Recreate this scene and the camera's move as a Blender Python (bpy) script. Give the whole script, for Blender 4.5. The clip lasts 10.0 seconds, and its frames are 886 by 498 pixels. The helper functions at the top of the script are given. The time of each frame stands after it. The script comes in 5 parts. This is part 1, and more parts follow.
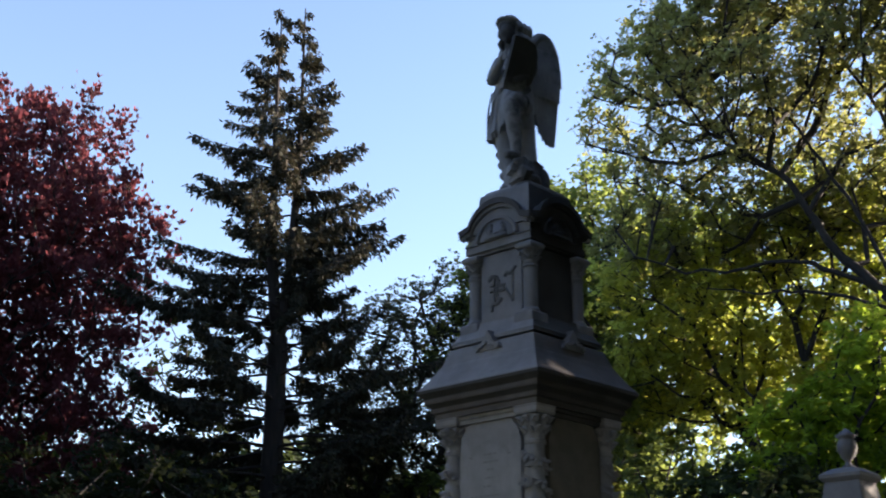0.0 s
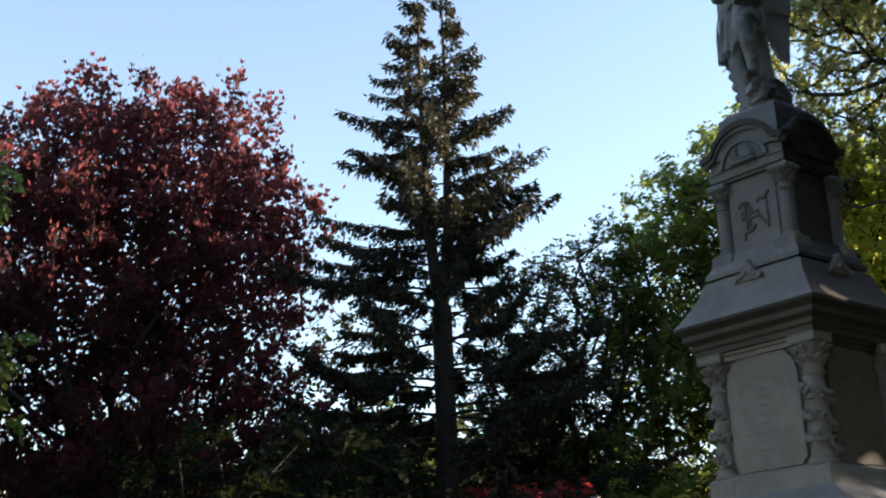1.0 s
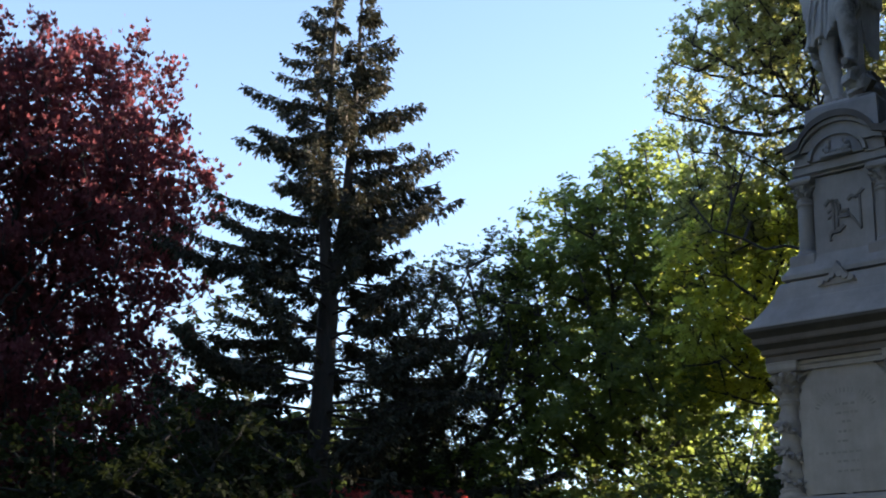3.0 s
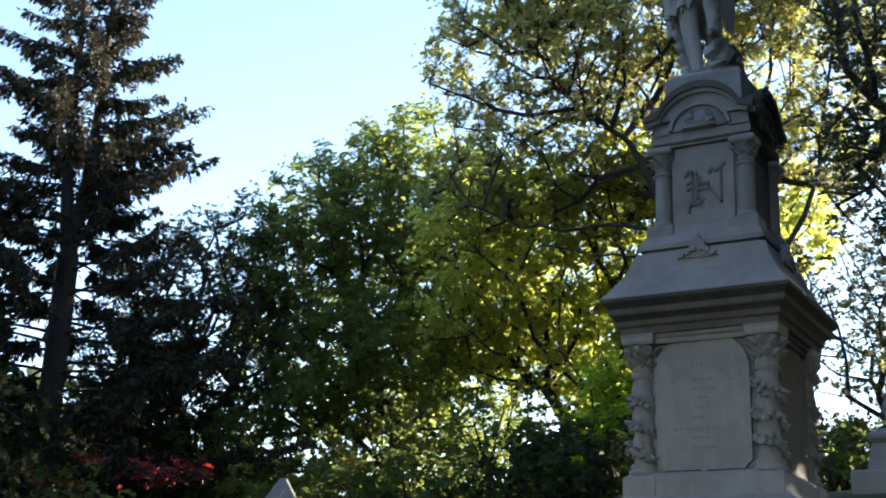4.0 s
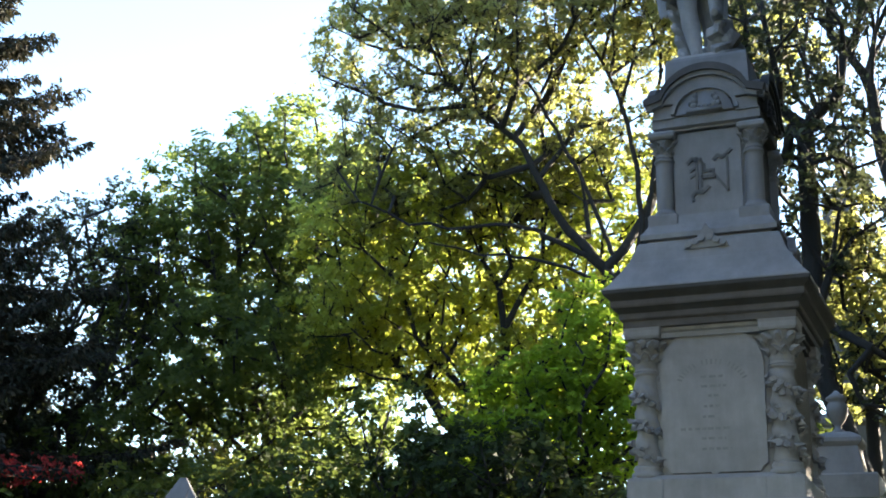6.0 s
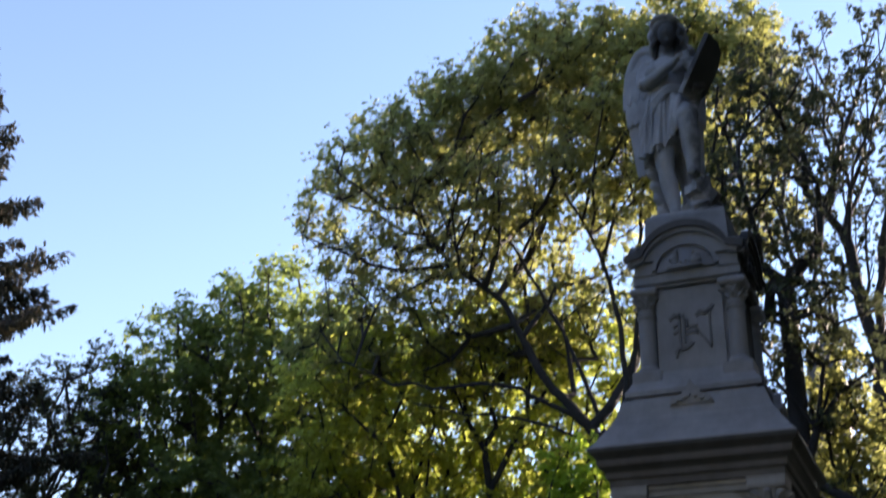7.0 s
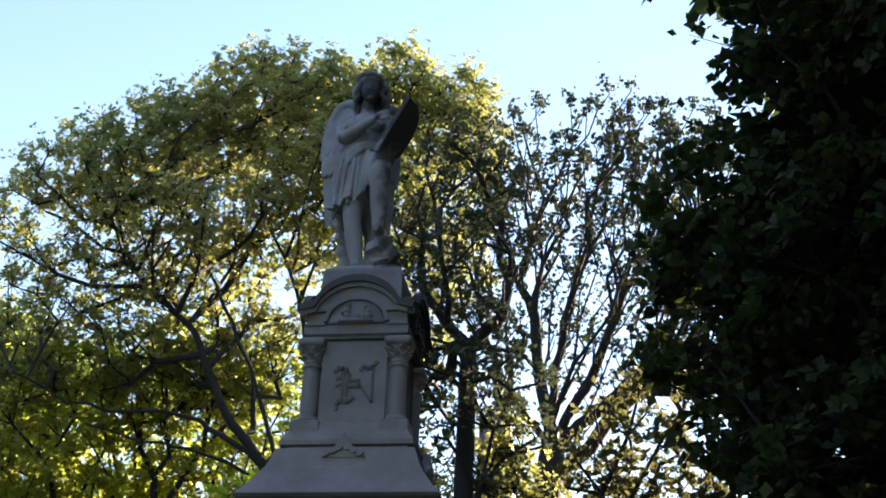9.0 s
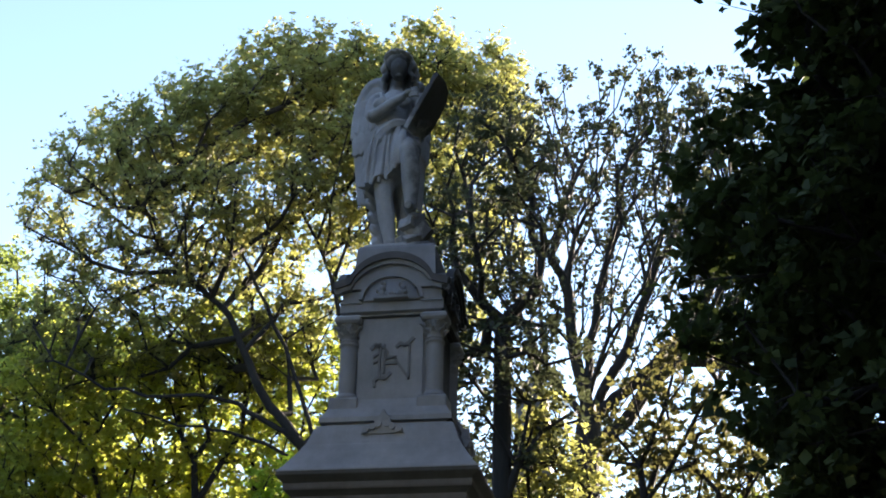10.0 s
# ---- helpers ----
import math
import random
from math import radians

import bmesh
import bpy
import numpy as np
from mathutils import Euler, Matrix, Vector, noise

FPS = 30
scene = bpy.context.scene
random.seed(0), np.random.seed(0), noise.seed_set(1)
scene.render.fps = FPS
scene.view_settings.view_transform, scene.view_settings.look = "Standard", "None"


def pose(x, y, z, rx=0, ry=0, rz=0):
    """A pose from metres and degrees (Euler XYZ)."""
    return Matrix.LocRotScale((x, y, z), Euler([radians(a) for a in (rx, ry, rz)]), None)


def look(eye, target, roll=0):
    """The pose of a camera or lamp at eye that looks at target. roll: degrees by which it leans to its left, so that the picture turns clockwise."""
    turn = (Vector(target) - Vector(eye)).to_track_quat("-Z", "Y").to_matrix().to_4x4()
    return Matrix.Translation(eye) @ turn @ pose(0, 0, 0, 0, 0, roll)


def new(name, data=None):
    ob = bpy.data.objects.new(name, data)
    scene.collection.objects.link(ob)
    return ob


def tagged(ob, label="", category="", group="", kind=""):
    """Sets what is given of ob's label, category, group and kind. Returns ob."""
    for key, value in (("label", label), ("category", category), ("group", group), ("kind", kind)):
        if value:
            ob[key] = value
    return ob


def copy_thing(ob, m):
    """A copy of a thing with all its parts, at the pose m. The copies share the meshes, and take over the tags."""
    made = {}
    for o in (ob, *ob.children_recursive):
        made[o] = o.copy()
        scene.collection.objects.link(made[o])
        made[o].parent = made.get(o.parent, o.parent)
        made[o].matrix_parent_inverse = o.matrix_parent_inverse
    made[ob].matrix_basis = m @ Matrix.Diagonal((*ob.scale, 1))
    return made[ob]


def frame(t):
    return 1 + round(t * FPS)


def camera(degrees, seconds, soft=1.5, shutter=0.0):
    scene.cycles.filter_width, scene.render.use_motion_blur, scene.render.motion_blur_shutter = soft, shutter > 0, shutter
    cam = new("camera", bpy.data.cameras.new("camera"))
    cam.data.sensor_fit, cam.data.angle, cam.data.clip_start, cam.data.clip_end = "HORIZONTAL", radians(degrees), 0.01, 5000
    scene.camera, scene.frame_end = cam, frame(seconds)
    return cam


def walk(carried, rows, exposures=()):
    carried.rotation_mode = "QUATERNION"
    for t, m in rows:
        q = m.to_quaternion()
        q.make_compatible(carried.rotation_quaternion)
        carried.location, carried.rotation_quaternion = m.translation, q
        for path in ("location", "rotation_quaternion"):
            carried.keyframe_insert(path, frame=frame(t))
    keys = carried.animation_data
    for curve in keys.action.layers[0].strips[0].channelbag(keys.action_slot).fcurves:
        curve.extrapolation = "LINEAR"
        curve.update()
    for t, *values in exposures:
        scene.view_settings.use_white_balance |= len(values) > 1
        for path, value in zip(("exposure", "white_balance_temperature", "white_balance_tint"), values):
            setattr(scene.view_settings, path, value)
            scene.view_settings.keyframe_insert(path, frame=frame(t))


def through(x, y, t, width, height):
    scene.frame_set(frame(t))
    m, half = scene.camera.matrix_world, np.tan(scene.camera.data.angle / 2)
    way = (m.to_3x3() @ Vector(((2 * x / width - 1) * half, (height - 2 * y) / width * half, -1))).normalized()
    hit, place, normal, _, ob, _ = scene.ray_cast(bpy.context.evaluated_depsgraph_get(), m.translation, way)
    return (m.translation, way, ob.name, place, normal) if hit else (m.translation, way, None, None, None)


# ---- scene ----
cam = camera(38.0, 10.0, soft=1.8, shutter=0.25)
PATH = [
    (0, (7.294, -8.6, 1.592), (5.975, -7.243, 2.24), 0.3),
    (0.5, (6.622, -8.796, 1.677), (5.254, -7.494, 2.335), -2.9),
    (1, (6.232, -8.944, 1.534), (4.765, -7.726, 2.14), -2.4),
    (1.5, (5.693, -8.965, 1.605), (4.231, -7.742, 2.21), -0.0),
    (2, (5.199, -9.161, 1.533), (3.791, -7.881, 2.149), 0.5),
    (3.5, (3.518, -9.224, 1.543), (2.352, -7.716, 2.149), 3.2),
    (4, (2.931, -9.204, 1.599), (1.965, -7.556, 2.192), 1.9),
    (4.5, (2.507, -9.08, 1.602), (1.585, -7.412, 2.21), 0.2),
    (5, (2.136, -8.973, 1.538), (1.258, -7.275, 2.125), 4.5),
    (5.2, (1.942, -9.04, 1.556), (1.13, -7.307, 2.136), 3.5),
    (6.3, (1.707, -8.996, 1.675), (0.94, -7.253, 2.289), 0.9),
    (6.5, (1.728, -9.015, 1.652), (0.962, -7.285, 2.301), 0.5),
    (7, (1.705, -8.965, 1.665), (0.997, -7.29, 2.498), 0.7),
    (7.5, (1.784, -8.984, 1.724), (1.168, -7.369, 2.73), 2.1),
    (8, (1.832, -8.932, 1.692), (1.296, -7.268, 2.664), 3.6),
    (8.5, (1.872, -8.869, 1.752), (1.497, -7.13, 2.667), 3.2),
    (9, (1.923, -8.925, 1.717), (1.654, -7.157, 2.613), 2.1),
    (9.5, (1.886, -8.882, 1.731), (1.606, -7.111, 2.617), 1.3),
    (10, (1.911, -8.943, 1.687), (1.593, -7.168, 2.551), 1.1),
]
EXPOSURES = [(0.0, 2.15, 6550, 23), (0.5, 1.97, 6650, 20), (1.0, 2.3, 7350, 16), (1.5, 2.35, 7000, 18), (2.2, 2.28, 6650, 20), (3.5, 2.45, 6550, 18), (4.5, 2.96, 6600, 15), (5.2, 3.18, 6500, 14), (6.3, 3.08, 6550, 14),
             (7.0, 2.15, 6450, 27), (7.5, 1.9, 6050, 31), (8.0, 1.88, 7050, 23), (8.5, 2.3, 6750, 22), (9.0, 2.55, 6850, 20), (10.0, 2.65, 6700, 20)]
walk(cam, [(t, look(eye, target, roll)) for t, eye, target, roll in PATH], EXPOSURES)

# ---- world, sun ----
SUN_HEADING, SUN_ELEVATION = 30.0, 13.0
world = bpy.data.worlds.new("sky")
scene.world = world
world.use_nodes = True
wn, wl = world.node_tree.nodes, world.node_tree.links
sky = wn.new("ShaderNodeTexSky")
sky.sky_type = "NISHITA"
sky.sun_disc = False
sky.sun_elevation, sky.sun_rotation = radians(SUN_ELEVATION), radians(SUN_HEADING)
sky.air_density, sky.dust_density, sky.ozone_density = 1.0, 0.02, 1.6
wl.new(sky.outputs[0], wn["Background"].inputs[0])
wn["Background"].inputs[1].default_value = 0.10

sun = new("sun", bpy.data.lights.new("sun", "SUN"))
sun.data.energy, sun.data.angle, sun.data.color = 5.0, radians(0.6), (1.0, 0.88, 0.68)
_h, _e = radians(SUN_HEADING), radians(SUN_ELEVATION)
sun_from = Vector((math.sin(_h) * math.cos(_e), math.cos(_h) * math.cos(_e), math.sin(_e)))
sun.matrix_world = look(sun_from * 60, (0, 0, 0))


# ---- materials ----
def material(name):
    m = bpy.data.materials.new(name)
    m.use_nodes = True
    nt = m.node_tree
    return m, nt.nodes, nt.links, nt.nodes["Principled BSDF"]


def ramp(nodes, links, source, stops):
    r = nodes.new("ShaderNodeValToRGB")
    el = r.color_ramp.elements
    while len(el) < len(stops):
        el.new(0.5)
    for e, (p, c) in zip(el, stops):
        e.position, e.color = p, (*c, 1)
    links.new(source, r.inputs[0])
    return r.outputs[0]


def noise_tex(nodes, links, scale, detail=6, rough=0.6, stretch=(1, 1, 1)):
    c = nodes.new("ShaderNodeTexCoord")
    mp = nodes.new("ShaderNodeMapping")
    mp.inputs["Scale"].default_value = stretch
    links.new(c.outputs["Object"], mp.inputs[0])
    n = nodes.new("ShaderNodeTexNoise")
    n.inputs["Scale"].default_value, n.inputs["Detail"].default_value, n.inputs["Roughness"].default_value = scale, detail, rough
    links.new(mp.outputs[0], n.inputs["Vector"])
    return n.outputs[0]


def mix(nodes, links, fac, a, b, kind="MIX"):
    n = nodes.new("ShaderNodeMix")
    n.data_type, n.blend_type = "RGBA", kind
    for slot, v in ((0, fac), (6, a), (7, b)):
        if isinstance(v, (int, float)):
            n.inputs[slot].default_value = v
        elif isinstance(v, tuple):
            n.inputs[slot].default_value = (*v, 1)
        else:
            links.new(v, n.inputs[slot])
    return n.outputs[2]


def bump(nodes, links, source, bsdf, strength, distance):
    b = nodes.new("ShaderNodeBump")
    b.inputs["Strength"].default_value, b.inputs["Distance"].default_value = strength, distance
    links.new(source, b.inputs["Height"])
    links.new(b.outputs[0], bsdf.inputs["Normal"])


def stone(name, light, dark, stain, stain_amount, side_shade=None, spot=None):
    """Weathered stone: mottled, with grain, streaks that run down and blotches of stain. A (place, width) along x
    paints shade near-black over one half. spot: (centre, radius) of another patch of painted shade.
    """
    m, n, l, p = material(name)
    base = ramp(n, l, noise_tex(n, l, 3.0, 8, 0.65), [(0.3, dark), (0.7, light)])
    streak = ramp(n, l, noise_tex(n, l, 5.0, 6, 0.7, (3, 3, 0.35)), [(0.40, (0.55, 0.55, 0.55)), (0.66, (1, 1, 1))])
    col = mix(n, l, 0.22, base, streak, "MULTIPLY")
    blotch = ramp(n, l, noise_tex(n, l, 1.7, 5, 0.6), [(0.52, (0, 0, 0)), (0.68, (1, 1, 1))])
    fac = mix(n, l, 1.0, blotch, (stain_amount,) * 3, "MULTIPLY")
    col = mix(n, l, fac, col, stain)
    if side_shade:
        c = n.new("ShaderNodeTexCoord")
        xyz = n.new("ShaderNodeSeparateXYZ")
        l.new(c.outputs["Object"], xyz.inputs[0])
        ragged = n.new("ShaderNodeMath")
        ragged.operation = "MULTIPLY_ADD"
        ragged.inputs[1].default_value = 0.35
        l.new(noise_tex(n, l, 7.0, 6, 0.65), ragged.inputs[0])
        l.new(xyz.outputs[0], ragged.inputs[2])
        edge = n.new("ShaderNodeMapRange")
        edge.inputs[1].default_value, edge.inputs[2].default_value, edge.inputs[4].default_value = side_shade[0], side_shade[0] + side_shade[1], 0.85
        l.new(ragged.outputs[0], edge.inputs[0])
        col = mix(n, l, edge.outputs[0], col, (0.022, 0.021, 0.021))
    # round patch of painted shade, used for the face under the hair
    if spot:
        far = n.new("ShaderNodeVectorMath")
        far.operation, far.inputs[1].default_value = "DISTANCE", spot[0]
        l.new(c.outputs["Object"], far.inputs[0])
        patch = n.new("ShaderNodeMath")
        patch.operation, patch.inputs[1].default_value = "MULTIPLY_ADD", 0.10
        l.new(noise_tex(n, l, 9.0, 5, 0.6), patch.inputs[0])
        l.new(far.outputs["Value"], patch.inputs[2])
        edge = n.new("ShaderNodeMapRange")
        edge.inputs[1].default_value, edge.inputs[2].default_value, edge.inputs[3].default_value, edge.inputs[4].default_value = spot[1] + 0.03, spot[1] + 0.07, 0.85, 0.0
        l.new(patch.outputs[0], edge.inputs[0])
        col = mix(n, l, edge.outputs[0], col, (0.030, 0.029, 0.028))
    l.new(col, p.inputs["Base Color"])
    p.inputs["Roughness"].default_value = 0.75
    bump(n, l, noise_tex(n, l, 60.0, 6, 0.7), p, 0.35, 0.01)
    return m


MARBLE = stone("weathered_marble", (0.245, 0.248, 0.270), (0.155, 0.158, 0.173), (0.095, 0.090, 0.085), 0.22)
# Shade of the east half and the face is painted into this stone.
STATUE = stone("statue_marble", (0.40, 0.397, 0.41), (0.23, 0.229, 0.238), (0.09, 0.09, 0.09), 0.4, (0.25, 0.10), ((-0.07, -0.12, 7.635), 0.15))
# Darkened beyond its grime to paint shade in coves and on the east.
SHADED_GRIME = stone("grimy_marble", (0.050, 0.050, 0.052), (0.020, 0.020, 0.020), (0.02, 0.019, 0.018), 0.75)
# Brown stains are its own; the rest is darkened for the east shade.
STAINED_SHADED = stone("stained_marble", (0.100, 0.088, 0.070), (0.040, 0.034, 0.026), (0.028, 0.023, 0.017), 0.9)
# Near-black stone that paints the trees' shade onto east faces.
EAST_SHADE = stone("black_crusted_marble", (0.026, 0.025, 0.025), (0.009, 0.009, 0.009), (0.05, 0.045, 0.04), 0.3)
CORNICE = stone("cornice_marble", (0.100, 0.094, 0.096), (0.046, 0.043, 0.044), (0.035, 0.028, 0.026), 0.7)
GRANITE = stone("grey_granite", (0.20, 0.20, 0.205), (0.13, 0.13, 0.135), (0.09, 0.085, 0.08), 0.3)


def plain(name, colour, rough=0.8):
    m, n, l, p = material(name)
    l.new(ramp(n, l, noise_tex(n, l, 20.0), [(0.3, tuple(c * 0.75 for c in colour)), (0.7, colour)]), p.inputs["Base Color"])
    p.inputs["Roughness"].default_value = rough
    return m


CARVED = plain("carved_letter_stone", (0.135, 0.136, 0.143))
INSCRIPTION = plain("inscription_grey", (0.17, 0.174, 0.188))


def bark(name, light, dark):
    m, n, l, p = material(name)
    rough = noise_tex(n, l, 9.0, 8, 0.7, (1, 1, 0.18))
    l.new(ramp(n, l, rough, [(0.35, dark), (0.65, light)]), p.inputs["Base Color"])
    p.inputs["Roughness"].default_value = 0.9
    bump(n, l, rough, p, 0.8, 0.05)
    return m


BARK_OAK = bark("oak_bark", (0.018, 0.015, 0.013), (0.007, 0.006, 0.005))
BARK_GREY = bark("grey_bark", (0.040, 0.036, 0.033), (0.014, 0.013, 0.012))
BARK_SPRUCE = bark("spruce_bark", (0.026, 0.019, 0.016), (0.009, 0.008, 0.007))


def leaf(name, colours, through_colour, through=0.45, gloss=0.12):
    """Leaf material: each leaf its own shade, and light that passes through it."""
    m, n, l, p = material(name)
    g = n.new("ShaderNodeNewGeometry")
    col = ramp(n, l, g.outputs["Random Per Island"], [(i / max(1, len(colours) - 1), c) for i, c in enumerate(colours)])
    patch = ramp(n, l, noise_tex(n, l, 0.35, 3), [(0.35, (0.92, 0.98, 0.92)), (0.65, (1.5, 1.44, 1.3))])
    col = mix(n, l, 1.0, col, patch, "MULTIPLY")
    l.new(col, p.inputs["Base Color"])
    p.inputs["Roughness"].default_value = 0.6
    p.inputs["Specular IOR Level"].default_value = gloss
    t = n.new("ShaderNodeBsdfTranslucent")
    l.new(mix(n, l, 0.55, mix(n, l, 1.0, col, (2.6, 2.6, 2.0), "MULTIPLY"), through_colour), t.inputs[0])
    s = n.new("ShaderNodeMixShader")
    s.inputs[0].default_value = through
    l.new(p.outputs[0], s.inputs[1])
    l.new(t.outputs[0], s.inputs[2])
    l.new(s.outputs[0], n["Material Output"].inputs[0])
    return m


LEAF_OAK = leaf("oak_leaf", [(0.062, 0.066, 0.033), (0.092, 0.095, 0.043), (0.130, 0.125, 0.058), (0.075, 0.079, 0.038)], (0.58, 0.61, 0.17), 0.48, 0.3)
LEAF_GOLD = leaf("golden_leaf", [(0.076, 0.096, 0.026), (0.110, 0.128, 0.032), (0.142, 0.150, 0.042), (0.088, 0.112, 0.028)], (0.75, 0.81, 0.15), 0.63)
LEAF_MAPLE = leaf("maple_leaf", [(0.028, 0.044, 0.020), (0.042, 0.062, 0.025), (0.060, 0.082, 0.030)], (0.40, 0.49, 0.11), 0.50)
LEAF_BRIGHT = leaf("fresh_leaf", [(0.06, 0.10, 0.015), (0.085, 0.135, 0.02), (0.12, 0.17, 0.024)], (0.54, 0.70, 0.07), 0.62)
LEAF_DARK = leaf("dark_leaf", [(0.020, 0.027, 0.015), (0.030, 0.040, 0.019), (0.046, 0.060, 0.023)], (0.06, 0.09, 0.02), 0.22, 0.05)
LEAF_GREEN = leaf("sapling_leaf", [(0.030, 0.045, 0.016), (0.046, 0.066, 0.021), (0.064, 0.086, 0.027)], (0.18, 0.23, 0.05), 0.36)
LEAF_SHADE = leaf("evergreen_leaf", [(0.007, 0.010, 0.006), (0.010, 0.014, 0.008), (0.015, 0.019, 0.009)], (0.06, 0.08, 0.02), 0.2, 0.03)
LEAF_GREY = leaf("grey_green_leaf", [(0.026, 0.034, 0.022), (0.040, 0.048, 0.030), (0.036, 0.041, 0.022)], (0.13, 0.155, 0.08), 0.2)
LEAF_YOUNG = leaf("young_leaf", [(0.035, 0.045, 0.014), (0.055, 0.065, 0.018), (0.075, 0.080, 0.022)], (0.32, 0.35, 0.06), 0.42)
LEAF_ELM = leaf("elm_leaf", [(0.040, 0.042, 0.024), (0.060, 0.062, 0.032), (0.075, 0.070, 0.034)], (0.20, 0.19, 0.06), 0.35)
LEAF_BEECH = leaf("copper_beech_leaf", [(0.030, 0.011, 0.014), (0.042, 0.015, 0.019), (0.058, 0.021, 0.026)], (0.44, 0.115, 0.14), 0.42, 0.10)
LEAF_RED = leaf("red_maple_leaf", [(0.12, 0.015, 0.018), (0.18, 0.02, 0.024), (0.24, 0.036, 0.036)], (0.60, 0.07, 0.07), 0.42)
NEEDLE = leaf("spruce_needles", [(0.014, 0.018, 0.013), (0.025, 0.027, 0.019), (0.046, 0.038, 0.028)], (0.07, 0.06, 0.04), 0.12, 0.10)


def grass_material():
    m, n, l, p = material("lawn")
    fine = noise_tex(n, l, 14.0, 8, 0.75)
    col = ramp(n, l, fine, [(0.3, (0.030, 0.046, 0.016)), (0.7, (0.060, 0.082, 0.028))])
    wide = ramp(n, l, noise_tex(n, l, 0.4, 4), [(0.35, (0.75, 0.8, 0.7)), (0.65, (1.15, 1.05, 1.0))])
    l.new(mix(n, l, 1.0, col, wide, "MULTIPLY"), p.inputs["Base Color"])
    p.inputs["Roughness"].default_value = 0.95
    bump(n, l, fine, p, 1.0, 0.08)
    return m


LAWN = grass_material()


# ---- mesh helpers ----
def thing(name, at, label, category, group=""):
    ob = new(name)
    ob.location = at
    return tagged(ob, label, category, group)


def part(name, bm, mat, parent=None, label="", smooth=False):
    me = bpy.data.meshes.new(name)
    bm.to_mesh(me)
    bm.free()
    me.materials.append(mat)
    if smooth:
        me.polygons.foreach_set("use_smooth", [True] * len(me.polygons))
    ob = new(name, me)
    if parent:
        ob.parent = parent
    return tagged(ob, label)


def share(src, m, parent):
    """Another part on the same mesh."""
    ob = new(src.name.split(".")[0], src.data)
    ob.parent = parent
    ob.matrix_basis = m
    return ob


def array_mesh(name, verts, loops, sides, mat, parent=None, label=""):
    """A mesh from arrays; every face has the same number of sides."""
    me = bpy.data.meshes.new(name)
    nf = len(loops) // sides
    me.vertices.add(len(verts))
    me.vertices.foreach_set("co", np.ascontiguousarray(verts, dtype=np.float32).ravel())
    me.loops.add(len(loops))
    me.loops.foreach_set("vertex_index", np.ascontiguousarray(loops, dtype=np.int32))
    me.polygons.add(nf)
    me.polygons.foreach_set("loop_start", np.arange(0, nf * sides, sides, dtype=np.int32))
    me.update(calc_edges=True)
    me.validate()
    me.materials.append(mat)
    ob = new(name, me)
    if parent:
        ob.parent = parent
    return tagged(ob, label)


def loft(bm, rings, close=True):
    """Skins rings of points, each ring a list of as many points."""
    vs = [[bm.verts.new(p) for p in r] for r in rings]
    for a, b in zip(vs, vs[1:]):
        for i in range(len(a)):
            j = (i + 1) % len(a)
            bm.faces.new((a[i], a[j], b[j], b[i]))
    if close:
        bm.faces.new(vs[0][::-1])
        bm.faces.new(vs[-1])
    return vs


def square_ring(h, z, c=0.008):
    c = min(c, h * 0.3)
    return [(x, y, z) for x, y in ((-h + c, -h), (h - c, -h), (h, -h + c), (h, h - c), (h - c, h), (-h + c, h), (-h, h - c), (-h, -h + c))]


def square_stack(profile, c=0.008):
    """A square block with mouldings, from (half width, height) pairs that go upwards."""
    bm = bmesh.new()
    loft(bm, [square_ring(h, z, c) for h, z in profile])
    return bm


def round_stack(profile, n=24, wave=None):
    """A turned shape from (radius, height) pairs."""
    bm = bmesh.new()
    rings = []
    for r, z in profile:
        ring = []
        for i in range(n):
            a = 2 * math.pi * i / n
            k = r + (wave(a, z) if wave else 0)
            ring.append((k * math.cos(a), k * math.sin(a), z))
        rings.append(ring)
    loft(bm, rings)
    return bm


def box(bm, lo, hi):
    x0, y0, z0 = lo
    x1, y1, z1 = hi
    loft(bm, [[(x0, y0, z), (x1, y0, z), (x1, y1, z), (x0, y1, z)] for z in (z0, z1)])


def slab(outline, y0, y1):
    """A plate: an (x, z) outline, counter-clockwise as seen from the front, from depth y0 (front) to y1."""
    bm = bmesh.new()
    loft(bm, [[(x, y0, z) for x, z in outline], [(x, y1, z) for x, z in outline]])
    bmesh.ops.recalc_face_normals(bm, faces=bm.faces)
    return bm


QUARTERS = [Matrix.Rotation(radians(90 * k), 4, "Z") for k in range(4)]


# ---- ground ----
def step(a, b, x):
    t = min(1.0, max(0.0, (x - a) / (b - a)))
    return t * t * (3 - 2 * t)


def ground_height(x, y):
    bank = 1.75 * step(-7.5, -1.2, y) + 1.75 * step(-0.5, 6.5, y) + 1.6 * step(6.0, 26.0, y)
    side = 0.5 + 0.5 * step(-7.5, -0.5, x)
    return bank * side + 0.10 * noise.noise((x * 0.12, y * 0.12, 0.3)) * step(6, 14, math.hypot(x, y + 2))


def build_ground():
    ticks = sorted({round(s * (0.5 * k + 0.0016 * k ** 3.1), 2) for k in range(0, 62) for s in (-1, 1)})
    n = len(ticks)
    verts = [(x, y, ground_height(x, y)) for y in ticks for x in ticks]
    loops = []
    for j in range(n - 1):
        for i in range(n - 1):
            a = j * n + i
            loops += [a, a + 1, a + n + 1, a + n]
    ob = array_mesh("ground", np.array(verts), np.array(loops), 4, LAWN)
    ob.data.polygons.foreach_set("use_smooth", [True] * len(ob.data.polygons))
    tagged(ob, "grassy cemetery bank rising behind the monument", "ground", kind="structure")


build_ground()


